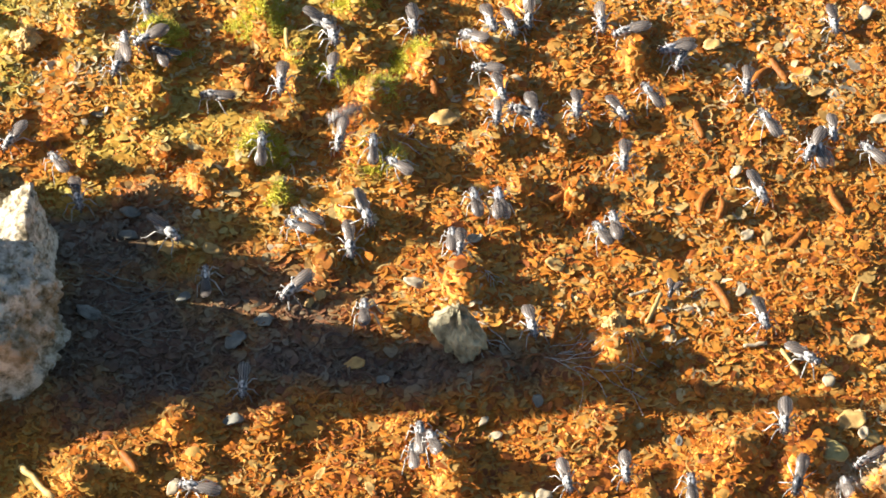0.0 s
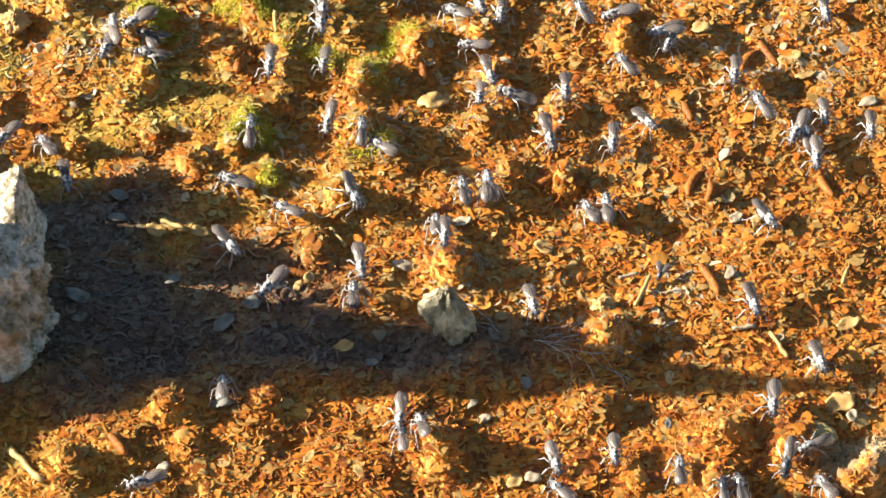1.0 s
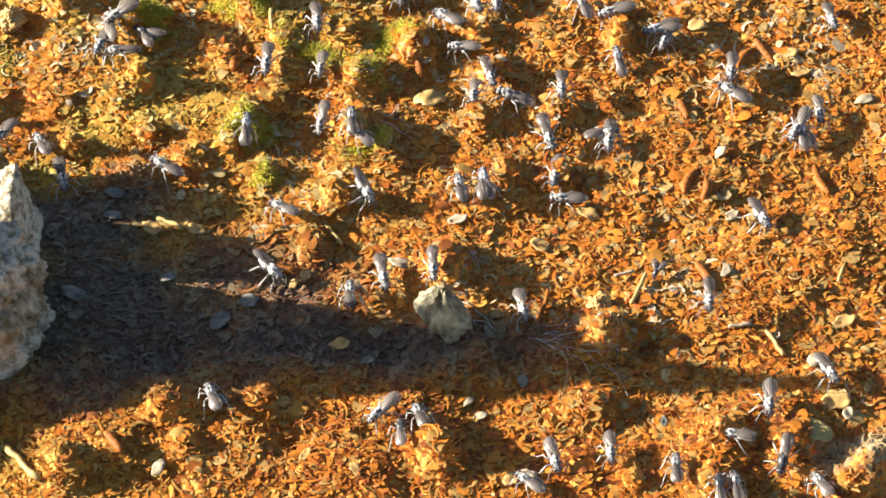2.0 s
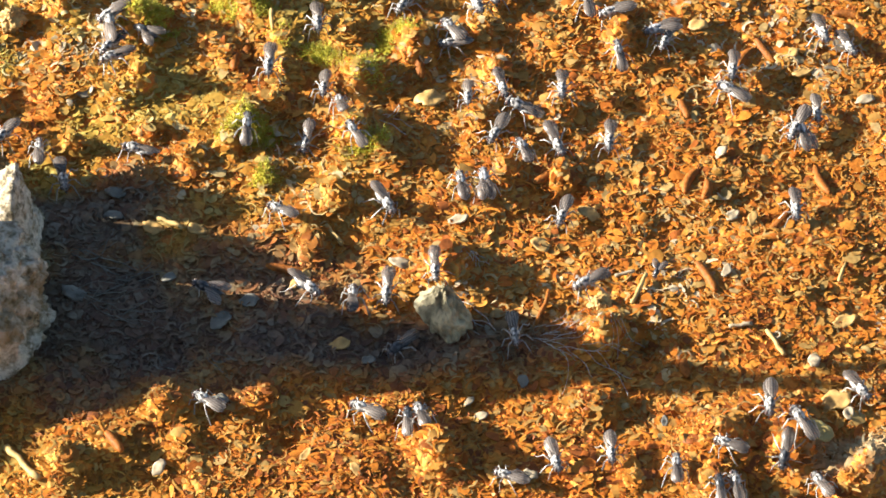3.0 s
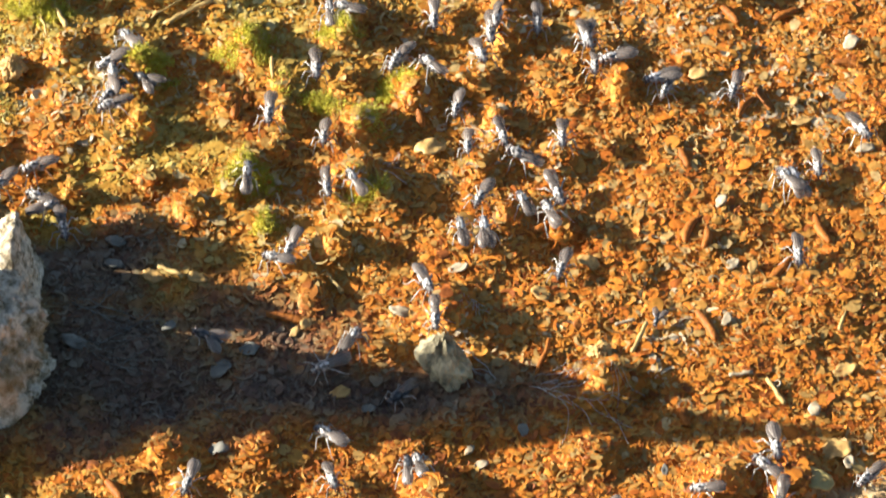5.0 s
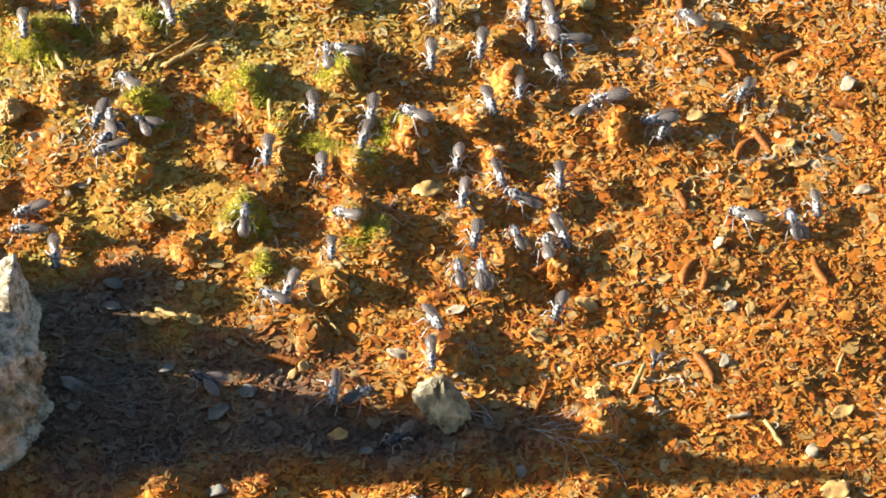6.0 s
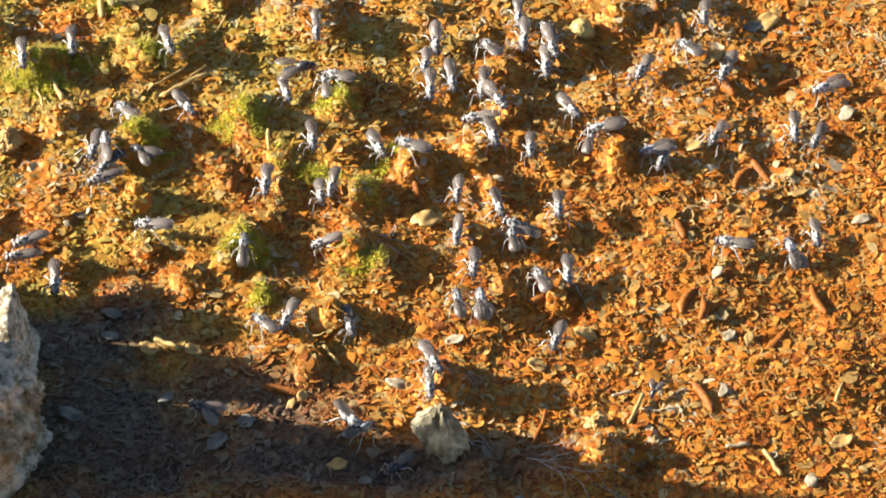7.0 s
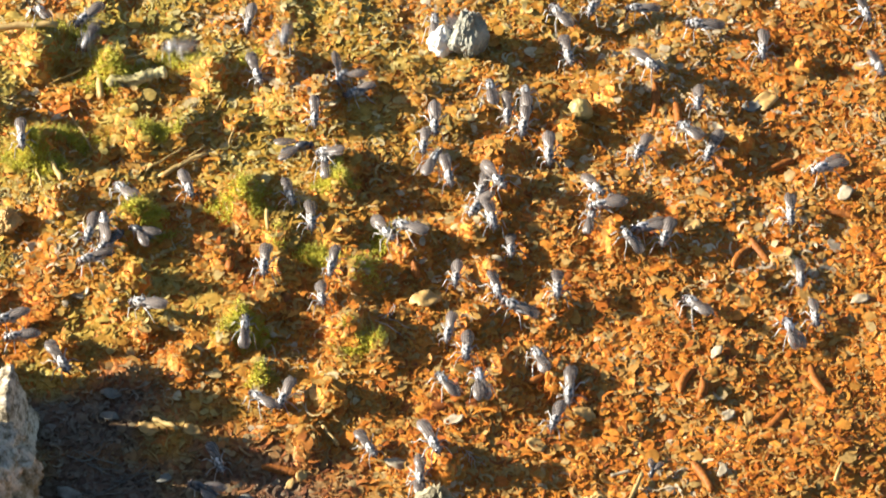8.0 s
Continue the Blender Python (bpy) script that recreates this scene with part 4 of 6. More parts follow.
def wing_mesh(side, spread, raised):
    """A smoky blade, rounded at the tip, hinged at the thorax."""
    bm = bmesh.new()
    outline = [(0.0, -0.06, 0.10), (0.35, -0.24, 0.28), (0.75, -0.46, 0.42), (1.2, -0.64, 0.54), (1.65, -0.72, 0.58), (2.1, -0.66, 0.52), (2.45, -0.50, 0.36), (2.68, -0.26, 0.12), (2.74, -0.10, 0.0)]
    top, low = [], []
    a = radians(spread)
    for d, inner, outer in outline:
        for w, row in ((inner, 0), (outer, 1)):
            sag = -0.14 * d - 0.12 * max(w, 0) ** 2 + raised * d
            x, y = -d * math.cos(a) + w * math.sin(a), d * math.sin(a) + w * math.cos(a)
            p = Vector((-0.05 + x, side * (0.26 + y), 2.06 + sag + (0.05 if side > 0 else 0.0)))
            (top if row == 0 else low).append((bm.verts.new(p * MM), bm.verts.new((p - Vector((0, 0, 0.015))) * MM)))
    for k in range(len(outline) - 1):
        for z, flip in ((0, False), (1, True)):
            f = [top[k][z], top[k + 1][z], low[k + 1][z], low[k][z]]
            bm.faces.new(f[::-1] if flip else f)
        bm.faces.new((top[k][1], top[k + 1][1], top[k + 1][0], top[k][0]))
        bm.faces.new((low[k][0], low[k + 1][0], low[k + 1][1], low[k][1]))
    bm.faces.new((top[0][0], low[0][0], low[0][1], top[0][1]))
    bm.faces.new((top[-1][1], low[-1][1], low[-1][0], top[-1][0]))
    bmesh.ops.recalc_face_normals(bm, faces=bm.faces)
    return done(bm, "wing", WING)


def build_fly(body, spread, raised, crumpled, label):
    """A fly a good 5 mm long, head towards +x, feet on z = 0."""
    fly = tagged(new("fly"), label, "fly", "flies on the bank")
    part("thorax", pod("thorax", body, (0.36, 0, 1.67), (0.88, 0.56, 0.60), -0.06), fly)
    part("abdomen", pod("abdomen", body, (-1.05, 0, 1.42), (1.0, 0.50, 0.42), 0.22, 4, 0.06), fly)
    head = part("head", pod("head", body, (1.28, 0, 1.52), (0.32, 0.46, 0.42), -0.1), fly)
    for s in (-1, 1):
        part("eye", pod("eye", FLY_EYE, (1.32, s * 0.31, 1.58), (0.23, 0.2, 0.3)), head)
        part("wing", wing_mesh(s, spread + (3 if s > 0 else 0), raised + (0.03 if s > 0 else 0.0)), fly)
        bm = bmesh.new()
        tube(bm, [(1.5, s * 0.1, 1.7), (1.72, s * 0.16, 1.65), (1.85, s * 0.2, 1.47)], [0.06, 0.05, 0.02], 5)
        part("antenna", done(bm, "antenna", FLY_DARK), head)
        c = 0.45 if crumpled else 1.0
        up = 0.5 if crumpled else 0.0
        part("leg", leg_mesh((0.75, s * 0.3, 1.25), (1.35, s * 0.85 * c, 1.45), (1.65, s * 1.15 * c, 0.3 + up), (2.0, s * 1.3 * c, 0.0 + up)), fly)
        part("leg", leg_mesh((0.35, s * 0.32, 1.2), (0.55, s * 1.15 * c, 1.55), (0.42, s * 1.6 * c, 0.3 + up), (0.48, s * 1.95 * c, 0.0 + up)), fly)
        part("leg", leg_mesh((-0.05, s * 0.3, 1.2), (-0.85, s * 1.05 * c, 1.55), (-1.5, s * 1.45 * c, 0.3 + up), (-1.95, s * 1.65 * c, 0.0 + up)), fly)
    bm = bmesh.new()
    tube(bm, [(1.4, 0, 1.3), (1.5, 0, 1.05), (1.52, 0, 0.85)], [0.09, 0.08, 0.1], 6)
    part("proboscis", done(bm, "proboscis", FLY_DARK), head)
    return fly


TEMPLATES = {}
calm, loose, spread_wide, dead, pale, shade_dark = "calm", "loose", "spread", "dead", "pale", "shade_dark"
LOOKS = {
    calm: (FLY_GREY, -11, 0.0, False, "dusty grey shore fly with smoky wings folded flat on orange litter"),
    loose: (FLY_GREY, -4, 0.03, False, "dusty grey shore fly with slightly parted smoky wings on orange litter"),
    spread_wide: (FLY_GREY, 50, 0.45, False, "grey shore fly with both wings raised and spread"),
    # the folded-wing fly again, with shade put into its body colour
    shade_dark: (FLY_DARK, -10, 0.0, False, "dark slate-grey shore fly with folded wings, body darkened for shade"),
    dead: (FLY_DARK, 24, -0.05, True, "dark crumpled dead fly lying among the flakes"),
    pale: (FLY_PALE, 6, 0.0, False, "pale grey shore fly glinting in the sun on the litter"),
}
NOD = []


def add_fly(look_of, size, nod, lean):
    if look_of not in TEMPLATES:
        fly = TEMPLATES[look_of] = build_fly(*LOOKS[look_of])
    else:
        fly = copy_thing(TEMPLATES[look_of], Matrix())
    fly.scale = (size, size, size)
    NOD.append((nod, lean))
    return fly


def stance(k, x, y, heading, lift=0.0):
    """The pose of fly k with its feet on the bank."""
    e = 1.3
    slope = Vector((float(height(x - e, y) - height(x + e, y)), float(height(x, y - e) - height(x, y + e)), 2 * e))
    slope = Vector((0, 0, 1)).lerp(slope.normalized(), 0.45 if lift < 1 else 0.0).normalized()
    turn = Vector((0, 0, 1)).rotation_difference(slope).to_matrix().to_4x4()
    z = float(max(height(x, y), np.mean(height(np.array([x - 1, x + 1, x, x]), np.array([y, y, y - 1, y + 1]))))) + 0.25 + lift
    return Matrix.Translation(Vector((x, y, z)) * MM) @ turn @ pose(0, 0, 0, 0, 0, heading) @ pose(0, 0, 0, NOD[k][1], -NOD[k][0], 0)


# ---- the flies, one by one: c folded wings, l looser, p pale, s spread, d dead, t a dead scrap, k darkened for shade ----
ORDER = ("lcdlcllllccclccccccclclcclccccccccllcpcccpcccccccclllpcclccc"
         "cccckcccckcllclkllkcccccclcccclccdcclccclccclccclpclccccclcl"
         "pcsccllcccccccllccccllcdtclc")
KINDS = {'c': calm, 'l': loose, 'p': pale, 's': spread_wide, 'd': dead, 't': dead, 'k': shade_dark}
fly_rs = random.Random(5)
swarm = [add_fly(KINDS[c], fly_rs.uniform(1.04, 1.26) * (0.55 if c == 't' else 1.0), fly_rs.gauss(-3, 7), fly_rs.gauss(0, 6)) for c in ORDER]


def crawl(k, *rows):
    """Rows of seconds, x, y in millimetres, heading in degrees and, in flight, millimetres over the bank."""
    walk(swarm[k], [(t, stance(k, *row)) for t, *row in rows])


def motions():
    crawl(0, (0, -40.6, 36.3, -155), (1.5, -40.6, 36.3, -155), (1.7, -41.1, 36.5, -155), (2.8, -43.2, 37.7, -155), (3.5, -43.2, 37.7, -155), (4, -42.9, 37.8, -155), (4.5, -42.9, 37.8, -155), (5, -43.4, 37.9, -155), (6.3, -45.4, 35.3, -102), (6.5, -45.4, 35.3, -102), (7, -45.7, 35.3, -102), (7.5, -45.7, 35.3, -102), (8, -46.0, 34.8, -102))
    crawl(1, (0, -42.7, 35.9, 98), (3.5, -42.7, 35.9, 98), (4, -42.4, 35.5, 98), (5, -42.4, 35.5, 98), (6.3, -42.8, 35.1, 98), (6.5, -42.9, 36.0, 98), (8, -42.9, 36.0, 98))
    crawl(2, (0, -38.8, 34.7, 143), (1.5, -38.8, 34.7, 143), (3.5, -38.9, 35.0, 143), (8, -38.9, 35.0, 143))
    crawl(3, (0, -44.7, 32.1, -106), (1, -44.7, 32.1, -106), (1.5, -45.2, 32.3, -106), (3, -43.8, 32.4, -127), (6.5, -43.8, 32.4, -127), (7, -43.7, 32.8, -127), (8, -43.7, 32.8, -127))
    crawl(4, (0, -31.6, 27.2, 170), (0.5, -34.3, 29.1, 170), (1, -39.1, 30.9, 170), (1.5, -41.3, 30.9, 170), (3, -42.6, 29.5, 199), (3.5, -42.6, 29.5, 199), (4, -42.3, 29.5, 199), (4.5, -42.3, 29.5, 199), (5, -42.9, 29.6, 199), (6.5, -43.5, 29.2, 199), (7, -43.9, 29.4, 199), (7.5, -44.3, 29.7, 199), (8, -45.0, 29.5, 199))
    crawl(5, (0, -19.5, 6.5, 143), (0.5, -22.4, 8.1, 173), (1, -27.5, 9.9, 161), (1.5, -32.1, 10.6, 143), (3, -39.6, 14.0, 167), (3.5, -39.6, 14.0, 167), (4.5, -49.9, 20.2, 173), (5, -52.7, 20.7, 205), (6.5, -53.4, 20.3, 205), (7, -53.4, 20.3, 205), (7.5, -55.1, 20.8, 205), (8, -55.7, 20.9, 205))
    crawl(6, (0, -56.2, 87.1, 164), (3.02, -56.2, 87.1, 164), (3.06, -52.8, 38.0, 164, 14), (3.1, -52.7, 17.9, 164), (3.5, -52.7, 17.0, 164), (4, -53.0, 16.6, 164), (4.5, -53.0, 16.6, 164), (5, -52.0, 15.5, 155), (6.5, -54.4, 18.1, 193), (8, -54.4, 18.1, 193))
    crawl(7, (0, -51.4, 16.5, 123), (1.5, -51.4, 16.5, 123), (3, -51.6, 15.2, 94), (3.5, -50.7, 14.3, 90), (4.5, -51.6, 13.3, 90), (5, -50.7, 13.9, 25), (5.25, -47.4, -31.4, 25, 14), (5.45, -47.4, -49.8, 25), (8, -47.4, -49.8, 25))
    crawl(8, (0, -57.5, 20.8, -123), (0.5, -57.3, 19.1, -123), (1, -57.0, 17.6, -123), (1.5, -57.0, 17.6, -123), (3, -56.7, 17.7, -123), (4.5, -56.7, 17.7, -123), (5, -57.0, 17.6, -123), (5.25, -57.1, 37.5, -123, 14), (5.45, -60.9, 87.3, -123), (8, -60.9, 87.3, -123))
    crawl(9, (0, -48.3, 10.1, -78), (5, -48.3, 10.1, -78), (6.5, -49.3, 13.3, -88), (7, -48.9, 13.2, -88), (7.5, -48.9, 13.2, -88), (8, -48.1, 13.4, -57))
    crawl(10, (0, -16.4, 37.9, -78), (1, -16.4, 36.6, -86), (3.5, -16.4, 36.6, -86), (4, -16.4, 37.1, -86), (4.5, -16.4, 37.1, -86), (5, -16.8, 37.1, -86), (8, -16.8, 37.1, -86))
    crawl(11, (0, -18.1, 40.2, -31), (0.5, -16.6, 39.1, -86), (1, -16.3, 40.2, -86), (1.23, -16.2, 50.0, -86, 14), (1.4, -17.1, 88.3, -86), (8, -17.1, 88.3, -86))
    crawl(12, (0, -16.7, 31.7, -96), (0.5, -16.0, 29.7, -96), (1.5, -16.0, 29.7, -96), (3, -15.4, 25.2, -94), (5, -15.4, 25.2, -94), (6.5, -15.4, 27.3, -84), (7, -15.4, 27.3, -84), (7.5, -15.8, 24.8, -84), (8, -15.1, 23.2, -84))
    crawl(13, (0, -22.8, 29.2, -94), (1.5, -22.8, 29.2, -94), (3, -22.4, 28.9, -94), (8, -22.4, 28.9, -94))
    crawl(14, (0, -25.5, 17.9, 90), (7.5, -25.5, 17.9, 90), (8, -25.2, 17.8, 90))
    crawl(15, (0, -11.2, 16.7, 90), (1, -11.2, 16.7, 90), (1.5, -11.3, 16.8, 90), (3, -13.0, 20.9, 106), (3.5, -13.0, 20.9, 106), (4, -14.0, 20.5, 158), (4.5, -14.8, 19.8, 222), (5, -14.2, 16.6, 274), (6.5, -13.5, 8.4, 270), (7, -11.6, 5.8, 286), (7.5, -9.9, 1.2, 303), (8, -8.7, -1.0, 303))
    crawl(16, (0, -7.7, 14.3, 143), (0.5, -7.7, 14.3, 143), (1, -8.2, 14.6, 143), (1.5, -9.9, 16.1, 143), (3, -11.3, 16.4, 123), (5, -11.3, 16.4, 123), (6.5, -13.2, 18.3, 173), (7, -14.5, 18.9, 187), (7.5, -14.5, 18.9, 187), (7.73, -14.5, 38.6, 180, 14), (7.9, -15.5, 87.9, 180), (8, -15.5, 87.9, 180))
    crawl(17, (0, -15.1, 23.6, -155), (0.23, -15.1, 41.3, -155, 14), (0.4, -16.0, 88.1, -155), (8, -16.0, 88.1, -155))
    crawl(18, (0, -14.7, 19.6, -106), (1.5, -14.7, 19.6, -106), (3, -17.4, 17.3, -102), (3.5, -18.2, 14.2, -102), (4.5, -18.9, 8.4, -81), (5, -19.1, 6.4, -114), (7, -19.1, 6.4, -114), (7.5, -19.4, 6.7, -114), (8, -19.4, 6.7, -114))
    crawl(19, (0, -20.5, 4.6, 149), (1.5, -20.5, 4.6, 149), (3, -20.8, 4.1, 149), (4.5, -20.8, 4.1, 149), (5, -21.3, 4.1, 161), (6.5, -21.9, 5.5, 141), (7, -22.6, 5.6, 138), (7.5, -22.6, 5.6, 138), (8, -22.8, 6.4, 138))
    crawl(20, (0, -6.3, 40.3, -82), (0.5, -5.2, 41.6, -82), (1, -5.7, 43.5, -82), (3.5, -5.1, 39.7, -127), (4.5, -5.1, 39.7, -127), (5, -5.9, 39.2, -127), (6.5, -10.5, 35.8, -74), (7, -8.0, 36.1, -66), (7.5, -7.7, 36.1, -66), (8, -6.3, 34.6, -57))
    crawl(21, (0, 2.2, 36.8, 141), (0.5, 1.1, 38.5, 141), (1, 1.1, 38.5, 141), (1.5, 0.1, 38.3, 141), (3, 1.1, 35.5, 123), (3.5, -0.5, 37.3, 118), (4, -1.3, 37.4, 127), (4.5, -1.3, 37.4, 127), (5, -2.3, 36.0, 127), (6.5, -3.9, 33.6, 155), (7, -3.9, 33.6, 155), (7.5, -4.0, 33.4, 155), (8, -4.0, 33.4, 155))
    crawl(22, (0, 3.4, 32.4, 173), (0.5, 3.2, 33.2, 173), (1, 3.2, 33.2, 173), (1.5, 2.9, 32.7, 173), (3.5, 0.8, 33.8, 205), (4, 1.8, 32.1, 222), (4.5, 2.7, 32.0, 222), (5, 1.9, 31.3, 258), (6.5, 2.3, 29.0, 266), (7, 2.3, 29.0, 266), (7.5, 2.2, 28.2, 266), (8, 2.2, 28.2, 266))
    crawl(23, (0, 4.7, 40.5, -74), (1.5, 4.7, 40.5, -74), (3, 4.8, 39.9, -74), (3.5, 4.8, 39.9, -74), (4, 5.1, 39.9, -74), (4.5, 5.1, 39.9, -74), (5, 5.2, 39.4, -74), (6.5, 6.8, 37.4, -78), (7.5, 6.8, 37.4, -78), (8, 6.6, 36.8, -78))
    crawl(24, (0, 6.9, 39.3, -74), (0.5, 6.9, 38.2, -74), (1, 6.8, 38.4, -94), (1.5, 7.1, 39.2, -96), (3, 7.3, 42.1, -94), (4.5, 7.5, 41.0, -94), (5, 6.8, 43.4, -90), (6.5, 5.4, 48.3, -99), (7, 5.7, 46.5, -98), (7.5, 5.8, 43.2, -106), (8, 5.8, 42.6, -106))
    crawl(25, (0, 9.2, 41.7, -90), (0.5, 9.2, 41.7, -90), (0.73, 9.2, 50.3, -90, 14), (0.9, 9.7, 86.7, -90), (8, 9.7, 86.7, -90))
    crawl(26, (0, 5.7, 28.2, -74), (1.5, 5.7, 28.2, -74), (3, 7.3, 26.1, -74), (7, 7.3, 26.1, -74), (7.5, 7.2, 25.7, -74), (8, 7.2, 25.7, -74))
    crawl(27, (0, 7.9, 24.8, 167), (1.5, 7.9, 24.8, 167), (3, 9.3, 22.2, 161), (8, 9.3, 22.2, 161))
    crawl(28, (0, 5.0, 21.9, -96), (0.5, 4.5, 23.7, -96), (1.5, 4.5, 23.7, -96), (3, 3.5, 23.7, -92), (5, 3.5, 23.7, -92), (6.5, 3.3, 20.5, -102), (7, 2.9, 20.4, -102), (7.5, 2.9, 20.4, -102), (8, 1.5, 18.3, -102))
    crawl(29, (0, 10.3, 24.8, -74), (0.5, 11.6, 21.4, -74), (1, 13.3, 18.1, -74), (1.5, 13.3, 18.1, -74), (3, 14.6, 16.8, -66), (5, 14.6, 16.8, -66), (6.5, 16.3, 16.0, -66), (7, 16.5, 13.9, -90), (7.5, 16.4, 11.4, -104), (8, 16.9, 8.9, -94))
    crawl(30, (0, 15.3, 24.2, -90), (8, 15.3, 24.2, -90))
    crawl(31, (0, 20.9, 25.0, -57), (0.5, 24.3, 22.7, -50), (1, 26.0, 19.8, -50), (1.5, 26.5, 18.8, -50), (2, 21.0, 18.1, 13), (2.5, 15.5, 17.1, 68), (3, 10.0, 15.0, 110), (4.5, 10.0, 15.0, 110), (5, 9.8, 13.9, 110), (6.5, 9.3, 18.1, 106), (7, 9.2, 20.7, 98), (7.23, 9.2, 39.4, 98, 14), (7.4, 9.8, 86.7, 98), (8, 9.8, 86.7, 98))
    crawl(32, (0, 21.3, 16.7, -94), (3, 21.3, 16.7, -94), (3.5, 20.9, 16.7, -123), (3.75, 17.7, 14.4, -167), (4, 14.4, 10.5, -217), (4.5, 14.4, 10.5, -217), (5, 14.0, 11.3, -246), (6.5, 13.6, 13.8, -264), (7, 13.0, 13.3, -250), (8, 13.0, 13.3, -250))
    crawl(33, (0, 24.7, 28.3, 127), (0.5, 23.7, 28.5, 127), (1, 22.9, 30.5, 127), (1.5, 22.8, 31.2, 106), (3, 22.8, 32.1, 104), (3.5, 21.3, 35.1, 102), (3.75, 20.7, 36.0, 146), (4, 20.1, 36.8, 205), (4.25, 19.8, 37.1, 248), (4.5, 19.5, 37.4, 282), (5, 19.7, 37.6, 270), (5.5, 19.7, 37.6, 318), (6, 19.7, 37.7, 385), (6.5, 19.7, 37.7, 438), (7, 19.7, 37.7, 438), (7.5, 20.0, 37.7, 438), (8, 20.0, 37.7, 438))
    crawl(34, (0, 19.4, 40.1, -86), (0.25, 18.3, 39.5, -152), (0.5, 17.2, 38.8, -237), (1.5, 17.5, 39.3, -246), (3, 18.7, 40.1, -262), (4.5, 18.8, 40.5, -246), (4.75, 18.9, 41.3, -170), (5, 19.0, 42.4, -102), (6.5, 14.1, 44.6, -57), (7, 17.4, 42.3, -57), (7.5, 20.3, 41.8, -57), (8, 20.8, 42.0, -57))
    crawl(35, (0, 22.3, 38.3, -167), (4, 22.3, 38.3, -167), (4.5, 22.3, 38.6, -167), (5, 22.3, 38.9, -167), (6.5, 21.4, 39.0, -173), (7, 21.4, 39.0, -173), (7.5, 21.4, 39.1, -173), (8, 21.7, 39.2, -173))
    crawl(36, (0, 29.0, 33.7, -114), (7, 29.0, 33.7, -114), (7.25, 27.9, 33.9, -167), (7.5, 26.9, 34.5, -228), (8, 24.2, 33.4, -228))
    crawl(37, (0, 28.1, 35.4, -167), (6.5, 28.1, 35.4, -167), (7, 27.8, 35.3, -167), (7.5, 27.0, 35.8, -167), (8, 27.0, 35.8, -167))
    crawl(38, (0, 37.3, 29.4, -96), (0.5, 37.6, 28.8, -96), (1, 37.1, 28.2, -96), (1.5, 37.1, 28.2, -96), (3, 37.3, 28.7, -96), (3.5, 36.6, 28.7, -96), (3.8, 36.2, 28.2, -96), (6.5, 39.4, 41.4, -118), (7, 35.7, 37.8, -118), (7.5, 30.7, 34.0, -106), (8, 29.5, 33.9, -106))
    crawl(39, (0, 39.6, 23.2, 118), (0.5, 40.2, 23.3, 118), (1, 40.2, 23.3, 118), (1.5, 37.4, 24.4, 141), (3, 36.9, 25.1, 141), (3.5, 36.9, 25.1, 141), (3.83, 34.7, 22.8, 208, 3), (4.17, 32.6, 19.5, 259, 6), (4.5, 30.5, 16.4, 303, 9), (4.9, 62.7, 24.9, 303), (8, 62.7, 24.9, 303))
    crawl(40, (0, 48.3, 21.7, -86), (0.5, 48.6, 21.4, -86), (1.5, 48.6, 21.4, -86), (3, 48.1, 21.7, -86), (4, 48.1, 21.7, -86), (4.5, 48.4, 21.1, -86), (5, 48.1, 20.7, -86), (6.5, 48.4, 20.8, -86), (8, 48.4, 20.8, -86))
    crawl(41, (0, 46.1, 19.1, 114), (0.5, 46.1, 18.6, 114), (1, 45.9, 18.7, 114), (4, 45.9, 18.7, 114), (4.5, 45.4, 18.8, 114), (5, 45.0, 18.8, 114), (8, 45.0, 18.8, 114))
    crawl(42, (0, 45.6, 18.8, -118), (0.5, 45.8, 18.5, -118), (1, 45.1, 18.8, -118), (1.5, 45.7, 18.8, -118), (3, 45.5, 19.1, -118), (4, 45.5, 19.1, -118), (4.25, 45.0, 18.7, -177), (4.5, 44.7, 18.3, -237), (5, 44.2, 18.4, -237), (6.5, 37.4, 18.8, -199), (7, 37.4, 18.8, -199), (7.5, 36.5, 19.9, -217), (8, 32.9, 22.0, -233))
    crawl(43, (0, 62.0, 13.5, -90), (0.65, 62.0, 13.5, -90), (0.82, 53.1, 1.6, -90, 14), (1, 47.3, 14.5, -90), (1.5, 47.3, 13.3, -90), (1.76, 53.1, 0.7, -90, 14), (1.95, 62.0, 12.6, -90), (8, 62.0, 12.6, -90))
    crawl(44, (0, 49.3, 40.6, -82), (0.5, 49.3, 40.6, -82), (1, 49.7, 39.5, -82), (1.5, 50.1, 39.3, -82), (3, 53.0, 33.1, -64), (3.5, 53.5, 31.4, -64), (4, 56.1, 28.3, -64), (4.5, 56.4, 27.5, -62), (4.73, 57.8, 14.2, -62, 14), (4.9, 62.8, 26.3, -62), (8, 62.8, 26.3, -62))
    crawl(45, (0, 63.3, 34.5, -78), (2.55, 63.3, 34.5, -78), (2.77, 54.8, 21.9, -78, 14), (3, 49.4, 35.3, -78), (3.5, 50.9, 32.6, -78), (4, 51.8, 29.5, -62), (4.5, 54.3, 26.9, -62), (5, 54.3, 26.9, -62), (5.25, 57.0, 13.7, -62, 14), (5.45, 62.7, 25.5, -62), (8, 62.7, 25.5, -62))
    crawl(46, (0, 63.6, 39.4, -90), (6.05, 63.6, 39.4, -90), (6.28, 53.5, 27.2, -90, 14), (6.5, 46.2, 39.3, -90), (7, 46.5, 39.2, -90), (7.5, 46.1, 38.7, -90), (8, 46.1, 38.7, -90))
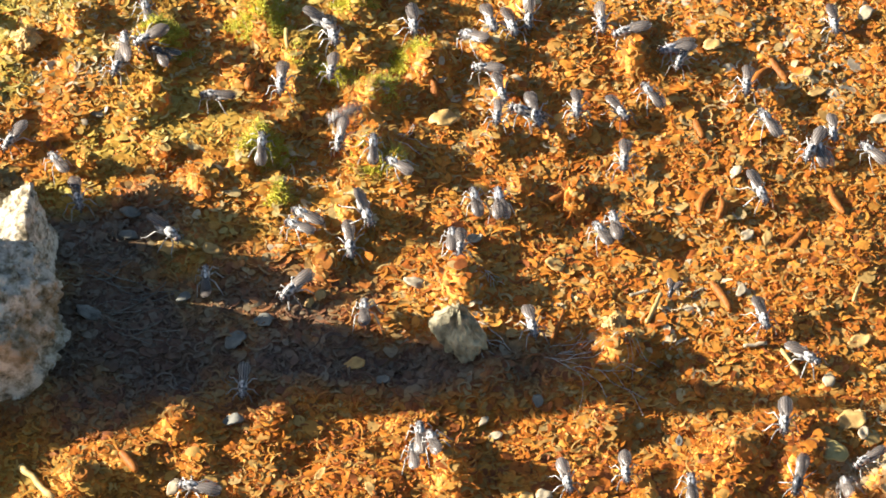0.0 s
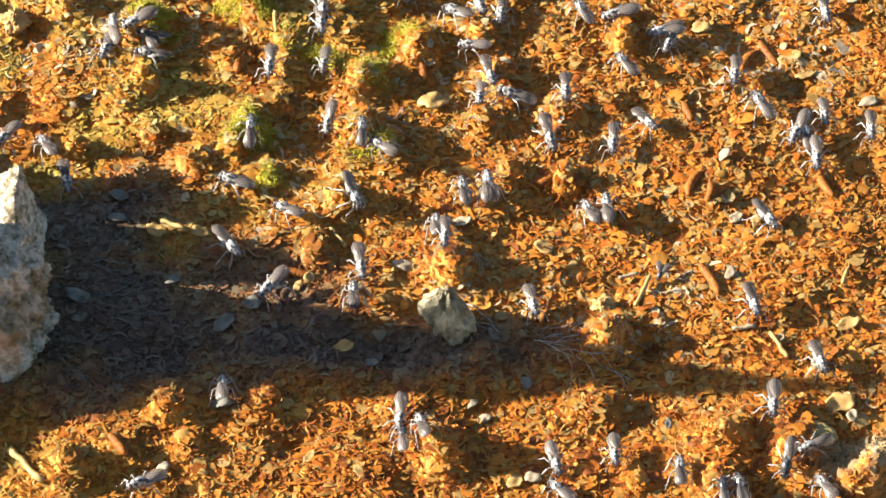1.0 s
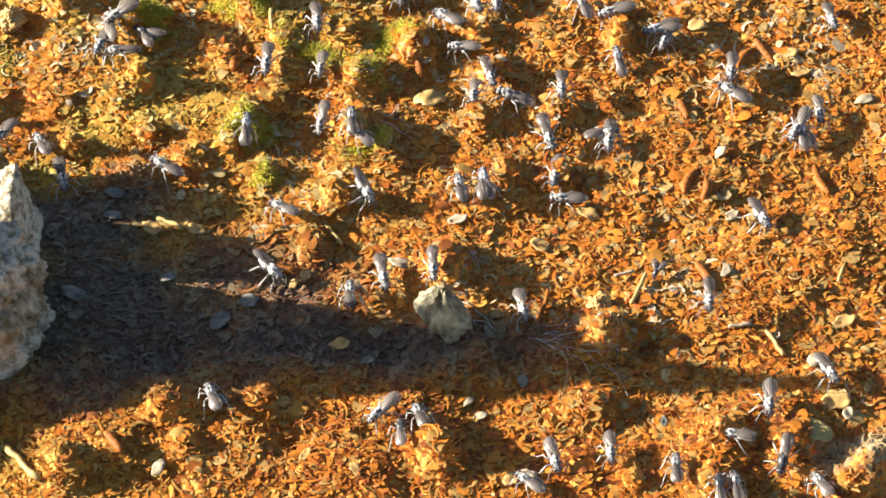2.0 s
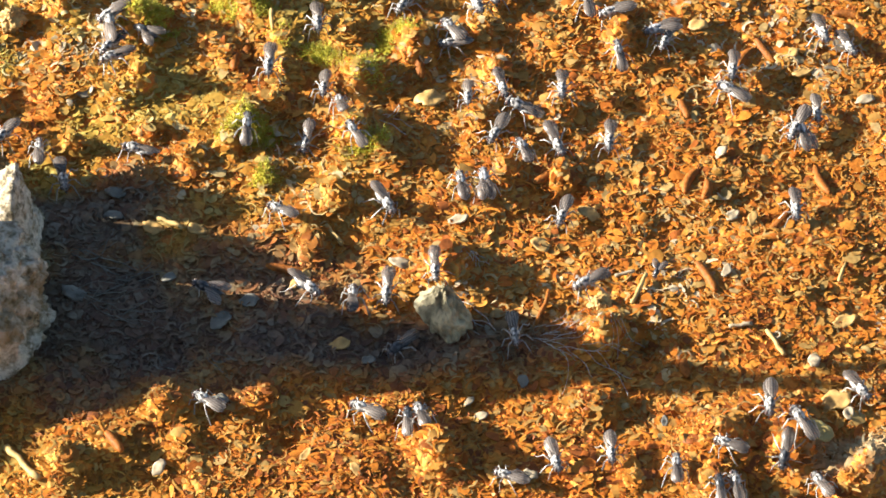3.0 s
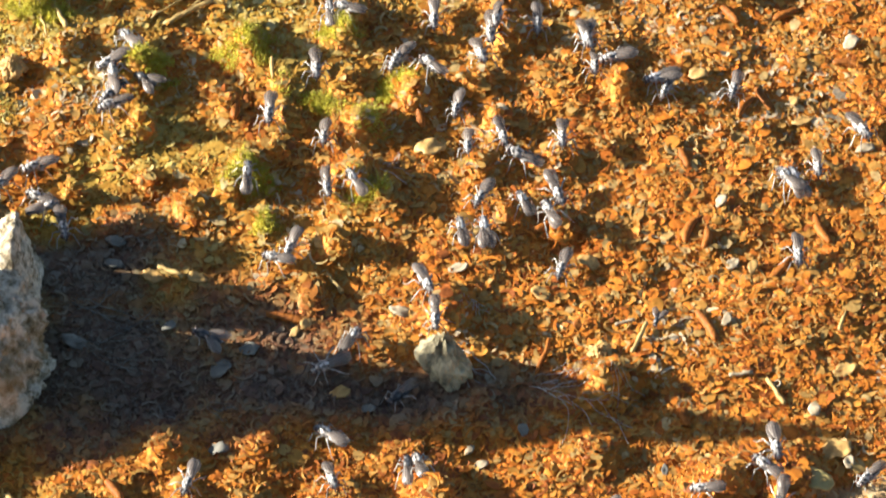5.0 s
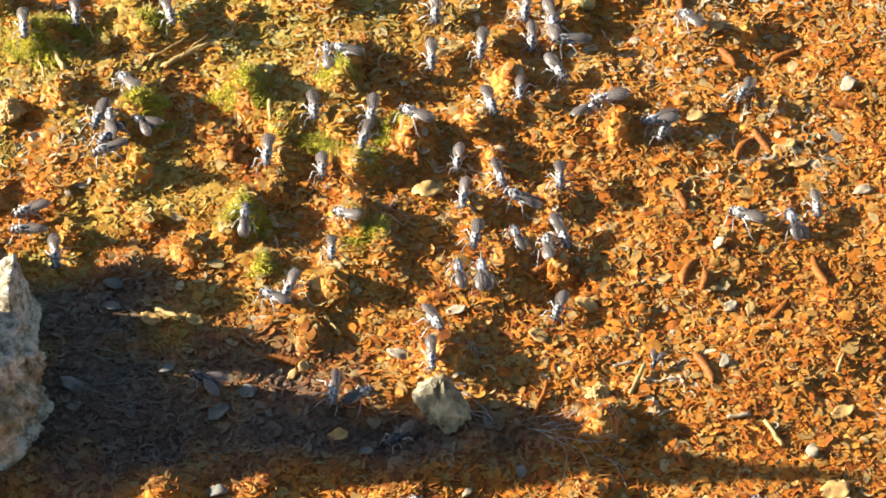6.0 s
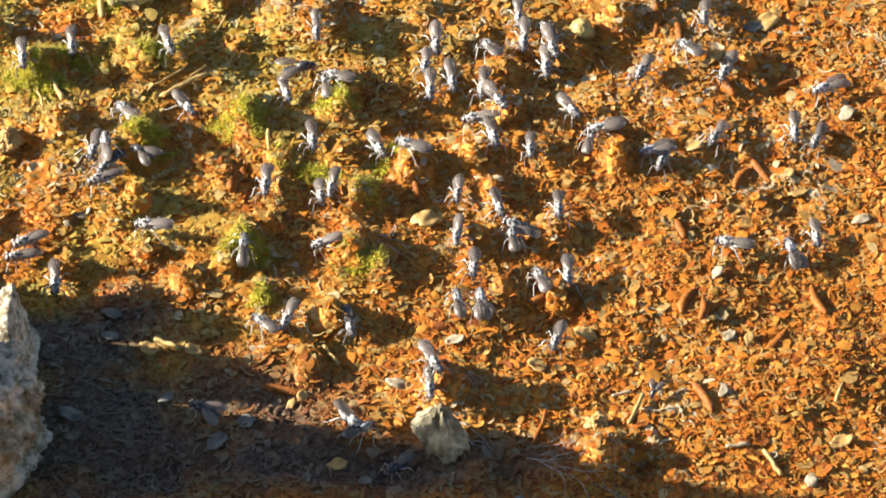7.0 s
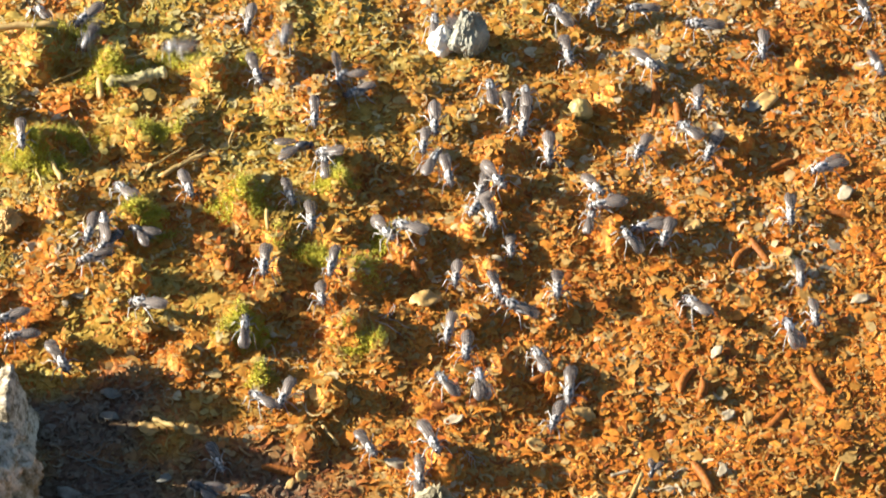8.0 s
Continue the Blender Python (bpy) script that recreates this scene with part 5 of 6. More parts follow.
    crawl(47, (0, 63.7, 39.5, -114), (6.05, 63.7, 39.5, -114), (6.28, 55.4, 27.0, -114, 14), (6.5, 50.3, 40.0, -114), (7, 49.0, 38.1, -114), (7.5, 46.5, 35.1, -94), (8, 46.9, 28.3, -90))
    crawl(48, (0, 53.3, 18.5, 132), (0.5, 53.0, 19.0, 132), (0.75, 53.7, 19.0, 211), (1, 54.3, 18.8, 270), (1.5, 56.6, 16.8, 286), (3, 58.9, 15.5, 286), (3.25, 58.8, 3.6, 286, 14), (3.45, 62.1, 15.6, 286), (8, 62.1, 15.6, 286))
    crawl(49, (0, 38.0, 11.0, -64), (0.5, 38.1, 10.3, -64), (1, 40.2, 3.5, -55), (1.5, 38.8, 3.0, -55), (3, 44.4, 4.9, -88), (3.5, 44.7, 5.7, -88), (5, 44.7, 5.7, -88), (5.25, 51.7, -6.4, -88, 14), (5.45, 61.6, 5.6, -88), (8, 61.6, 5.6, -88))
    crawl(50, (0, 18.3, 4.8, 116), (0.5, 18.3, 4.8, 116), (1, 18.3, 5.6, 116), (1.5, 15.6, 8.3, 138), (2.25, 15.3, 6.5, 201), (3, 14.9, 4.6, 253), (4, 14.9, 4.6, 253), (4.5, 14.8, 3.8, 253), (5, 14.8, 3.8, 253), (6.5, 14.5, 3.6, 253), (8, 14.5, 3.6, 253))
    crawl(51, (0, 20.3, 6.0, 102), (0.5, 20.3, 6.0, 102), (1, 20.7, 5.9, 98), (1.17, 19.8, 6.4, 148), (1.33, 18.9, 7.0, 215), (1.5, 18.1, 7.5, 264), (3, 6.3, 18.0, 244), (3.5, 5.9, 14.8, 264), (4, 4.9, 15.7, 244), (4.5, 4.9, 15.7, 244), (5, 4.5, 15.0, 244), (6.5, 3.9, 15.0, 268), (7, 3.9, 15.0, 268), (7.5, 3.6, 14.4, 268), (8, 3.2, 14.4, 268))
    crawl(52, (0, 2.2, 9.8, 102), (0.5, 2.0, 9.4, 102), (1, 2.0, 8.7, 102), (1.5, 2.0, 8.7, 102), (3, 2.3, 9.3, 102), (3.5, 2.3, 9.3, 102), (4, 2.3, 9.7, 102), (7, 2.3, 9.7, 102), (7.5, 1.9, 9.6, 102), (8, 0.6, 9.2, 127))
    crawl(53, (0, 5.3, 9.4, 98), (8, 5.3, 9.4, 98))
    crawl(54, (0, 0.0, 1.3, -94), (0.5, 0.0, 1.3, -94), (1, -0.2, -2.6, -94), (1.5, -0.9, -5.8, -92), (3, -0.7, -6.1, -92), (5, -0.7, -6.1, -92), (6.5, -0.9, -5.8, -92), (7, -0.9, -5.8, -92), (7.5, -2.4, -6.0, -92), (8, -2.2, -6.2, -92))
    crawl(55, (0, -12.8, 6.5, -57), (1, -12.8, 6.5, -57), (1.5, -12.3, 7.5, -57), (3, -7.9, 5.8, -55), (3.5, -7.7, 5.1, -55), (4, -5.1, 2.9, -57), (4.5, -2.4, -0.4, -64), (5, -2.4, -0.4, -64), (6.5, -0.6, -0.1, -64), (7, -0.7, -3.1, -64), (8, -0.7, -3.1, -64))
    crawl(56, (0, -0.5, 2.9, 92), (0.5, -0.5, 2.9, 92), (1, -1.2, 2.2, 92), (1.5, -1.2, 2.2, 92), (1.76, -1.0, -36.3, 92, 14), (1.95, -1.0, -49.4, 92), (8, -1.0, -49.4, 92))
    crawl(57, (0, -13.7, 2.8, -82), (0.5, -12.2, 1.9, -82), (1, -10.6, -3.7, -81), (1.5, -7.5, -5.6, -74), (3, -6.9, -8.3, -94), (3.23, -6.5, -40.6, -94, 14), (3.4, -6.6, -49.8, -94), (8, -6.6, -49.8, -94))
    crawl(58, (0, -37.3, 4.0, -37), (0.5, -35.0, 3.0, -37), (1, -27.8, -1.5, -50), (1.5, -25.0, -3.6, -50), (3, -17.5, -8.2, -42), (3.5, -17.5, -8.2, -42), (4, -15.9, -11.2, -37), (4.5, -16.1, -12.1, -37), (4.75, -15.5, -12.7, -94), (5, -14.8, -13.0, -155), (5.75, -14.4, -12.1, -112), (6.5, -14.0, -10.4, -78), (7, -11.8, -10.5, -48), (7.5, -12.6, -10.5, -0), (7.73, -12.0, -41.1, -0, 14), (7.9, -12.1, -49.9, -0), (8, -12.1, -49.9, -0))
    crawl(59, (0, -20.6, -4.9, -138), (0.5, -20.1, -5.0, -138), (1, -22.0, -7.7, -132), (1.23, -21.0, -39.8, -132, 14), (1.4, -21.1, -49.5, -132), (8, -21.1, -49.5, -132))
    crawl(60, (0, -31.4, -3.0, 94), (0.5, -30.1, -5.4, 94), (0.73, -28.5, -39.3, 94, 14), (0.9, -28.7, -49.6, 94), (8, -28.7, -49.6, 94))
    crawl(61, (0, -11.5, -9.0, 92), (1.5, -11.5, -9.0, 92), (3, -11.1, -9.8, 92), (4, -11.1, -9.8, 92), (4.25, -11.2, -10.0, 124), (4.5, -11.6, -10.1, 167), (4.75, -11.5, -9.5, 110), (5, -11.3, -8.9, 66), (6.5, -9.9, -11.5, 37), (7.5, -9.9, -11.5, 37), (7.73, -9.4, -42.0, 37, 14), (7.9, -9.5, -49.4, 37), (8, -9.5, -49.4, 37))
    crawl(62, (0, 9.4, -11.3, -78), (0.5, 9.8, -10.3, -78), (1, 10.9, -10.6, -78), (1.5, 10.5, -11.3, -78), (3, 9.1, -15.4, -82), (3.23, 8.7, -43.1, -82, 14), (3.4, 8.8, -49.4, -82), (8, 8.8, -49.4, -82))
    crawl(63, (0, 37.8, -10.1, -74), (0.5, 38.0, -10.7, -74), (1.5, 38.0, -10.7, -74), (2.25, 27.8, -12.1, -110, 4.5), (3, 17.6, -15.7, -155, 9), (3.4, 17.2, -49.6, -155), (8, 17.2, -49.6, -155))
    crawl(64, (0, -5.3, -50.0, -138), (2.55, -5.3, -50.0, -138), (2.77, -5.2, -45.2, -138, 14), (3, -5.5, -16.4, -138), (7, -5.5, -16.4, -138), (7.23, -5.2, -45.2, -138, 14), (7.4, -5.3, -50.0, -138), (8, -5.3, -50.0, -138))
    crawl(65, (0, 43.3, -16.2, -37), (0.5, 45.0, -17.7, -48), (1, 46.1, -19.8, -73), (1.5, 46.7, -20.4, -66), (3, 51.3, -24.5, -59), (3.5, 53.1, -23.9, -46), (3.73, 54.7, -35.4, -46, 14), (3.9, 59.8, -23.5, -46), (8, 59.8, -23.5, -46))
    crawl(66, (0, -26.7, -19.9, -92), (0.5, -27.2, -21.8, -92), (0.67, -27.3, -22.6, -144), (0.83, -27.4, -23.3, -216), (1, -27.6, -24.0, -268), (1.5, -27.9, -25.1, -266), (3, -29.1, -26.5, -217), (3.5, -29.1, -26.5, -217), (3.75, -29.3, -27.0, -155), (4, -29.5, -27.5, -106), (4.5, -30.4, -29.3, -106), (5, -31.4, -32.3, -106), (8, -31.4, -32.3, -106))
    crawl(67, (0, -4.5, -28.7, 94), (0.17, -4.8, -28.3, 146), (0.33, -5.1, -27.9, 217), (0.5, -5.4, -27.5, 268), (1, -5.7, -28.3, 266), (1.5, -6.5, -28.0, 246), (2.25, -8.0, -27.6, 202), (3, -9.5, -27.2, 149), (3.5, -10.5, -26.7, 149), (4.5, -11.9, -25.3, 116), (5, -14.2, -23.7, 143), (5.25, -13.6, -47.6, 143, 14), (5.45, -13.8, -50.0, 143), (8, -13.8, -50.0, 143))
    crawl(68, (0, -2.5, -31.6, 110), (1, -2.5, -31.6, 110), (1.5, -2.8, -29.6, 110), (3, -2.7, -29.1, 107), (4.5, -2.7, -29.1, 107), (5, -2.8, -29.5, 107), (8, -2.8, -29.5, 107))
    crawl(69, (0, -5.3, -31.4, 94), (1.5, -5.3, -31.4, 94), (3, -4.3, -29.2, 92), (5, -4.3, -29.2, 92), (8, -4.3, -29.2, 92))
    crawl(70, (0, -19.4, -49.3, -66), (3.15, -19.4, -49.3, -66), (3.33, -19.1, -47.6, -66, 14), (3.5, -19.9, -25.0, -66), (4.5, -15.2, -29.2, -66), (5, -13.6, -31.2, -74), (8, -13.6, -31.2, -74))
    crawl(71, (0, 13.0, -35.0, -74), (1, 13.0, -35.0, -74), (1.5, 13.4, -34.9, -74), (3.5, 13.4, -34.9, -74), (4, 13.1, -34.5, -74), (4.5, 13.1, -34.5, -74), (4.73, 12.6, -53.0, -74, 14), (4.9, 12.8, -50.3, -74), (8, 12.8, -50.3, -74))
    crawl(72, (0, 20.4, -34.0, -86), (3, 20.4, -34.0, -86), (3.5, 20.6, -34.4, -86), (4.5, 20.6, -36.7, -106), (8, 20.6, -36.7, -106))
    crawl(73, (0, 28.2, -36.5, 92), (3.5, 28.2, -36.5, 92), (4, 28.5, -36.7, 92), (4.5, 28.5, -36.7, 92), (8, 28.5, -36.7, 92))
    crawl(74, (0, 13.5, -50.2, 134), (0.65, 13.5, -50.2, 134), (0.82, 13.1, -55.3, 134, 14), (1, 13.6, -39.1, 134), (1.5, 12.3, -38.4, 134), (3, 7.8, -37.0, 161), (3.5, 7.8, -37.0, 161), (4, 7.4, -37.0, 161), (4.5, 6.7, -36.3, 161), (8, 6.7, -36.3, 161))
    crawl(75, (0, 32.4, -49.4, 94), (0.15, 32.4, -49.4, 94), (0.33, 31.6, -54.9, 94, 14), (0.5, 32.6, -40.8, 94), (1, 33.2, -40.6, 94), (3.5, 33.2, -40.6, 94), (4, 33.4, -40.8, 94), (4.5, 33.4, -40.8, 94), (8, 33.4, -40.8, 94))
    crawl(76, (0, 33.8, -49.4, 98), (0.15, 33.8, -49.4, 98), (0.33, 33.0, -54.9, 98, 14), (0.5, 34.1, -40.4, 98), (1, 34.7, -40.1, 98), (4.5, 34.7, -40.1, 98), (8, 34.7, -40.1, 98))
    crawl(77, (0, 39.7, -26.8, -92), (1, 39.7, -26.8, -92), (1.5, 39.7, -27.0, -92), (3, 39.7, -27.0, -92), (3.5, 39.9, -26.6, -92), (4.5, 39.9, -26.6, -92), (5, 40.5, -26.3, -82), (5.25, 38.9, -48.7, -82, 14), (5.45, 39.5, -49.8, -82), (8, 39.5, -49.8, -82))
    crawl(78, (0, 41.4, -35.2, -106), (1.5, 41.4, -35.2, -106), (3, 41.6, -34.7, -104), (4.5, 41.6, -34.7, -104), (5, 41.2, -34.5, -104), (8, 41.2, -34.5, -104))
    crawl(79, (0, 50.1, -33.5, -155), (0.5, 48.5, -33.9, -155), (1, 43.9, -33.8, -155), (1.5, 38.7, -31.3, -190), (3, 34.6, -33.9, -205), (3.5, 34.9, -33.5, -205), (4.5, 34.9, -33.5, -205), (5, 32.0, -33.3, -187), (8, 32.0, -33.3, -187))
    crawl(80, (0, 42.3, -50.3, 123), (2.55, 42.3, -50.3, 123), (2.77, 41.6, -50.8, 123, 14), (3, 43.0, -32.4, 123), (3.5, 42.4, -29.1, 138), (4, 42.0, -28.7, 138), (4.5, 41.2, -28.5, 138), (5, 39.2, -29.0, 143), (8, 39.2, -29.0, 143))
    crawl(81, (0, 45.5, -49.6, 118), (0.15, 45.5, -49.6, 118), (0.33, 44.4, -55.0, 118, 14), (0.5, 46.0, -39.1, 118), (4.5, 46.0, -39.1, 118), (8, 46.0, -39.1, 118))
    crawl(82, (0, 47.7, -37.5, 106), (0.23, 46.2, -53.3, 106, 14), (0.4, 47.2, -49.3, 106), (8, 47.2, -49.3, 106))
    crawl(83, (0, 49.6, -49.7, 143), (3.65, 49.6, -49.7, 143), (3.83, 48.5, -55.2, 143, 14), (4, 50.0, -40.4, 143), (4.5, 49.2, -40.8, 143), (8, 49.2, -40.8, 143))
    crawl(84, (0, 59.3, -31.3, -138), (3.65, 59.3, -31.3, -138), (3.83, 54.3, -41.9, -138, 14), (4, 52.3, -31.4, -138), (4.5, 52.3, -31.4, -138), (5, 52.1, -31.0, -138), (8, 52.1, -31.0, -138))
    crawl(85, (0, 61.0, -4.0, -94), (4.15, 61.0, -4.0, -94), (4.33, 56.2, -15.4, -94, 14), (4.5, 54.7, -4.2, -94), (4.73, 56.2, -15.4, -94, 14), (4.9, 61.0, -4.0, -94), (8, 61.0, -4.0, -94))
    crawl(86, (0, -32.0, -36.4, 167), (0.5, -36.4, -37.2, 193), (1, -37.3, -38.1, 205), (1.23, -35.9, -55.1, 205, 14), (1.4, -36.8, -50.0, 205), (8, -36.8, -50.0, 205))
    crawl(87, (0, -41.2, 42.5, 106), (0.5, -40.9, 40.9, 106), (0.73, -50.9, 28.6, 106, 14), (0.9, -63.8, 42.1, 106), (8, -63.8, 42.1, 106))
    crawl(88, (0, -48.4, 55.8, -84), (6.5, -48.4, 55.8, -84), (7, -48.8, 55.8, -84), (7.5, -48.5, 56.1, -84), (7.73, -54.8, 41.2, -84, 14), (7.9, -64.7, 55.9, -84), (8, -64.7, 55.9, -84))
    crawl(89, (0, -35.7, 53.4, -73), (6.5, -35.7, 53.4, -73), (7.5, -35.7, 53.4, -73), (7.73, -35.2, 55.8, -73, 14), (7.9, -36.8, 87.2, -73), (8, -36.8, 87.2, -73))
    crawl(90, (0, -64.1, 46.1, -66), (6.05, -64.1, 46.1, -66), (6.28, -48.3, 31.2, -66, 14), (6.5, -35.8, 45.5, -66), (7, -33.8, 44.2, -48), (7.5, -33.4, 44.1, -66), (8, -33.4, 44.1, -66))
    crawl(91, (0, -55.0, 50.3, -86), (6.5, -55.0, 50.3, -86), (8, -55.0, 50.3, -86))
    crawl(92, (0, -17.0, 88.3, -90), (6.65, -17.0, 88.3, -90), (6.83, -16.2, 56.9, -90, 14), (7, -16.4, 56.8, -90), (7.5, -16.5, 56.2, -90), (8, -16.5, 56.2, -90))
    crawl(93, (0, -19.2, 88.4, 13), (6.05, -19.2, 88.4, 13), (6.28, -18.3, 54.8, 13, 14), (6.5, -18.5, 50.5, 13), (8, -18.5, 50.5, 13))
    crawl(94, (0, -15.0, 46.6, 94), (5, -15.0, 46.6, 94), (8, -15.0, 46.6, 94))
    crawl(95, (0, -12.9, 45.9, 157), (5, -12.9, 45.9, 157), (6.5, -12.9, 45.9, 157), (7, -13.4, 46.6, 157), (7.5, -14.0, 47.3, 157), (8, -14.0, 47.3, 157))
    crawl(96, (0, -1.1, 56.0, -88), (6.5, -1.1, 56.0, -88), (7, -0.8, 55.7, -88), (8, -0.8, 55.7, -88))
    crawl(97, (0, -2.1, 88.7, -96), (6.05, -2.1, 88.7, -96), (6.28, -2.0, 55.5, -96, 14), (6.5, -2.0, 50.7, -96), (8, -2.0, 50.7, -96))
    crawl(98, (0, -1.2, 88.6, -90), (4.55, -1.2, 88.6, -90), (4.78, -1.2, 53.6, -90, 14), (5, -1.2, 47.0, -90), (7, -1.2, 47.0, -90), (7.5, -1.6, 47.1, -90), (7.75, -1.2, 47.6, -19), (8, -0.8, 48.1, 66))
    crawl(99, (0, 1.2, 88.1, -82), (6.05, 1.2, 88.1, -82), (6.28, 1.1, 54.9, -82, 14), (6.5, 1.1, 49.2, -82), (7, 1.6, 48.1, -82), (7.5, 1.2, 49.7, -90), (8, 1.3, 45.9, -78))
    crawl(100, (0, 7.0, 86.8, 123), (6.05, 7.0, 86.8, 123), (6.28, 6.7, 55.4, 123, 14), (6.5, 6.7, 49.0, 123), (7, 6.7, 53.9, 118), (7.5, 6.8, 57.5, 92), (8, 7.0, 61.0, 98))
    crawl(101, (0, 11.1, 87.0, -90), (6.65, 11.1, 87.0, -90), (6.83, 10.6, 59.8, -90, 14), (7, 10.8, 60.3, -90), (7.5, 10.9, 59.7, -90), (8, 9.5, 58.1, -92))
    crawl(102, (0, 11.3, 56.3, -96), (6.5, 11.3, 56.3, -96), (7, 11.3, 56.3, -96), (7.5, 11.3, 55.5, -98), (8, 11.3, 55.5, -98))
    crawl(103, (0, 15.4, 54.1, -78), (6.5, 15.4, 54.1, -78), (7, 15.5, 54.6, -78), (7.5, 15.5, 54.6, -78), (7.67, 14.2, 56.6, -23), (7.83, 13.0, 57.6, 46), (8, 11.8, 59.3, 94))
    crawl(104, (0, 15.4, 52.8, 106), (6.5, 15.4, 52.8, 106), (7, 14.8, 56.8, 114), (7.5, 14.5, 57.2, 106), (7.73, 14.3, 58.0, 106, 14), (7.9, 14.9, 87.4, 106), (8, 14.9, 87.4, 106))
    crawl(105, (0, 15.3, 87.5, -90), (6.05, 15.3, 87.5, -90), (6.28, 14.6, 55.5, -90, 14), (6.5, 14.8, 51.4, -90), (7, 14.4, 51.6, -90), (7.5, 14.9, 51.1, -90), (8, 14.9, 50.1, -90))
    crawl(106, (0, 19.7, 87.5, -74), (4.65, 19.7, 87.5, -74), (4.83, 18.7, 51.5, -74, 14), (5, 18.9, 42.0, -74), (5.5, 17.8, 46.8, -120), (6, 16.6, 50.2, -184), (6.5, 15.4, 53.8, -246), (6.73, 15.2, 56.8, -246, 14), (6.9, 15.9, 87.6, -246), (8, 15.9, 87.6, -246))
    crawl(107, (0, 27.8, 87.0, -114), (6.05, 27.8, 87.0, -114), (6.28, 26.6, 55.1, -114, 14), (6.5, 26.9, 49.7, -114), (8, 26.9, 49.7, -114))
    crawl(108, (0, 64.3, 50.2, -114), (6.05, 64.3, 50.2, -114), (6.28, 50.3, 37.5, -114, 14), (6.5, 39.2, 50.7, -114), (7, 37.9, 50.4, -114), (7.5, 37.9, 50.4, -114), (8, 36.1, 50.3, -114))
    crawl(109, (0, 64.1, 46.4, -155), (6.05, 64.1, 46.4, -155), (6.28, 55.8, 33.4, -155, 14), (6.5, 50.9, 46.8, -155), (8, 50.9, 46.8, -155))
    crawl(110, (0, 33.1, 53.2, 132), (6.5, 33.1, 53.2, 132), (7, 33.1, 53.2, 132), (7.5, 33.3, 52.8, 132), (8, 33.3, 52.8, 132))
    crawl(111, (0, 36.5, 87.1, -94), (6.65, 36.5, 87.1, -94), (6.83, 35.0, 59.2, -94, 14), (7, 35.5, 59.4, -94), (7.5, 34.8, 58.2, -94), (8, 34.8, 58.2, -94))
    crawl(112, (0, 43.8, 68.8, -94), (7.5, 43.8, 68.8, -94), (8, 43.8, 68.8, -94))
    crawl(113, (0, 28.3, 64.3, -48), (7.5, 28.3, 64.3, -48), (8, 28.3, 64.3, -48))
    crawl(114, (0, 65.2, 65.1, -66), (7.65, 65.2, 65.1, -66), (7.83, 60.3, 52.1, -66, 14), (8, 58.7, 65.2, -66))
    crawl(115, (0, 35.5, 72.5, 170), (8, 35.5, 72.5, 170))
    crawl(116, (0, 18.0, 68.0, -78), (7.5, 18.0, 68.0, -78), (8, 18.0, 68.0, -78))
    crawl(117, (0, 16.5, 75.6, 123), (8, 16.5, 75.6, 123))
    crawl(118, (0, 27.2, 76.6, 180), (8, 27.2, 76.6, 180))
    crawl(119, (0, 21.2, 76.0, -114), (8, 21.2, 76.0, -114))
    crawl(120, (0, 1.1, 88.1, -118), (7.65, 1.1, 88.1, -118), (7.83, 1.1, 65.5, -118, 14), (8, 1.1, 71.8, -118))
    crawl(121, (0, -0.5, 73.3, 90), (8, -0.5, 73.3, 90))
    crawl(122, (0, -16.9, 88.3, -82), (7.15, -16.9, 88.3, -82), (7.33, -16.0, 58.4, -82, 14), (7.5, -16.5, 65.4, -82), (8, -13.9, 62.7, -114))
    crawl(123, (0, -13.3, 87.0, 123), (7.15, -13.3, 87.0, 123), (7.33, -12.8, 61.0, 123, 14), (7.5, -13.0, 63.2, 123), (8, -11.0, 60.4, 205))
    crawl(124, (0, -25.0, 87.5, -74), (7.15, -25.0, 87.5, -74), (7.33, -24.0, 61.8, -74, 14), (7.5, -24.5, 64.7, -74), (8, -24.1, 64.4, -74))
    crawl(125, (0, -21.6, 88.3, -99), (7.65, -21.6, 88.3, -99), (7.83, -20.6, 62.1, -99, 14), (8, -21.1, 67.6, -99))
    crawl(126, (0, -26.0, 75.3, -99), (8, -26.0, 75.3, -99))
    crawl(127, (0, -35.7, 87.4, 164), (7.65, -35.7, 87.4, 164), (7.83, -34.4, 64.3, 164, 14), (8, -35.0, 68.5, 164))
    crawl(128, (0, -48.2, 88.4, -114), (7.65, -48.2, 88.4, -114), (7.83, -46.4, 64.8, -114, 14), (8, -47.4, 70.7, -114))
    crawl(129, (0, -47.9, 74.8, -138), (8, -47.9, 74.8, -138))
    crawl(130, (0, -54.3, 73.3, 112), (8, -54.3, 73.3, 112))
    crawl(131, (0, 57.7, 75.8, -70), (8, 57.7, 75.8, -70))
    crawl(132, (0, -22.6, 88.0, -74), (6.05, -22.6, 88.0, -74), (6.28, -21.5, 53.9, -74, 14), (6.5, -21.8, 48.3, -74), (7, -20.4, 46.4, -74), (7.5, -20.2, 42.1, -74), (8, -19.8, 41.8, -74))
    crawl(133, (0, -6.3, 87.6, -123), (4.65, -6.3, 87.6, -123), (4.83, -6.0, 48.6, -123, 14), (5, -6.0, 38.5, -123), (6.5, -12.2, 28.0, -106), (7, -13.5, 28.3, -106), (7.5, -13.3, 28.4, -106), (8, -13.3, 28.4, -106))
    crawl(134, (0, 6.4, 86.8, 180), (6.05, 6.4, 86.8, 180), (6.28, 6.0, 49.0, 180, 14), (6.5, 6.1, 40.5, 180), (7, 5.1, 41.3, 180), (7.5, 4.8, 41.3, 167), (8, 5.3, 38.9, 233))
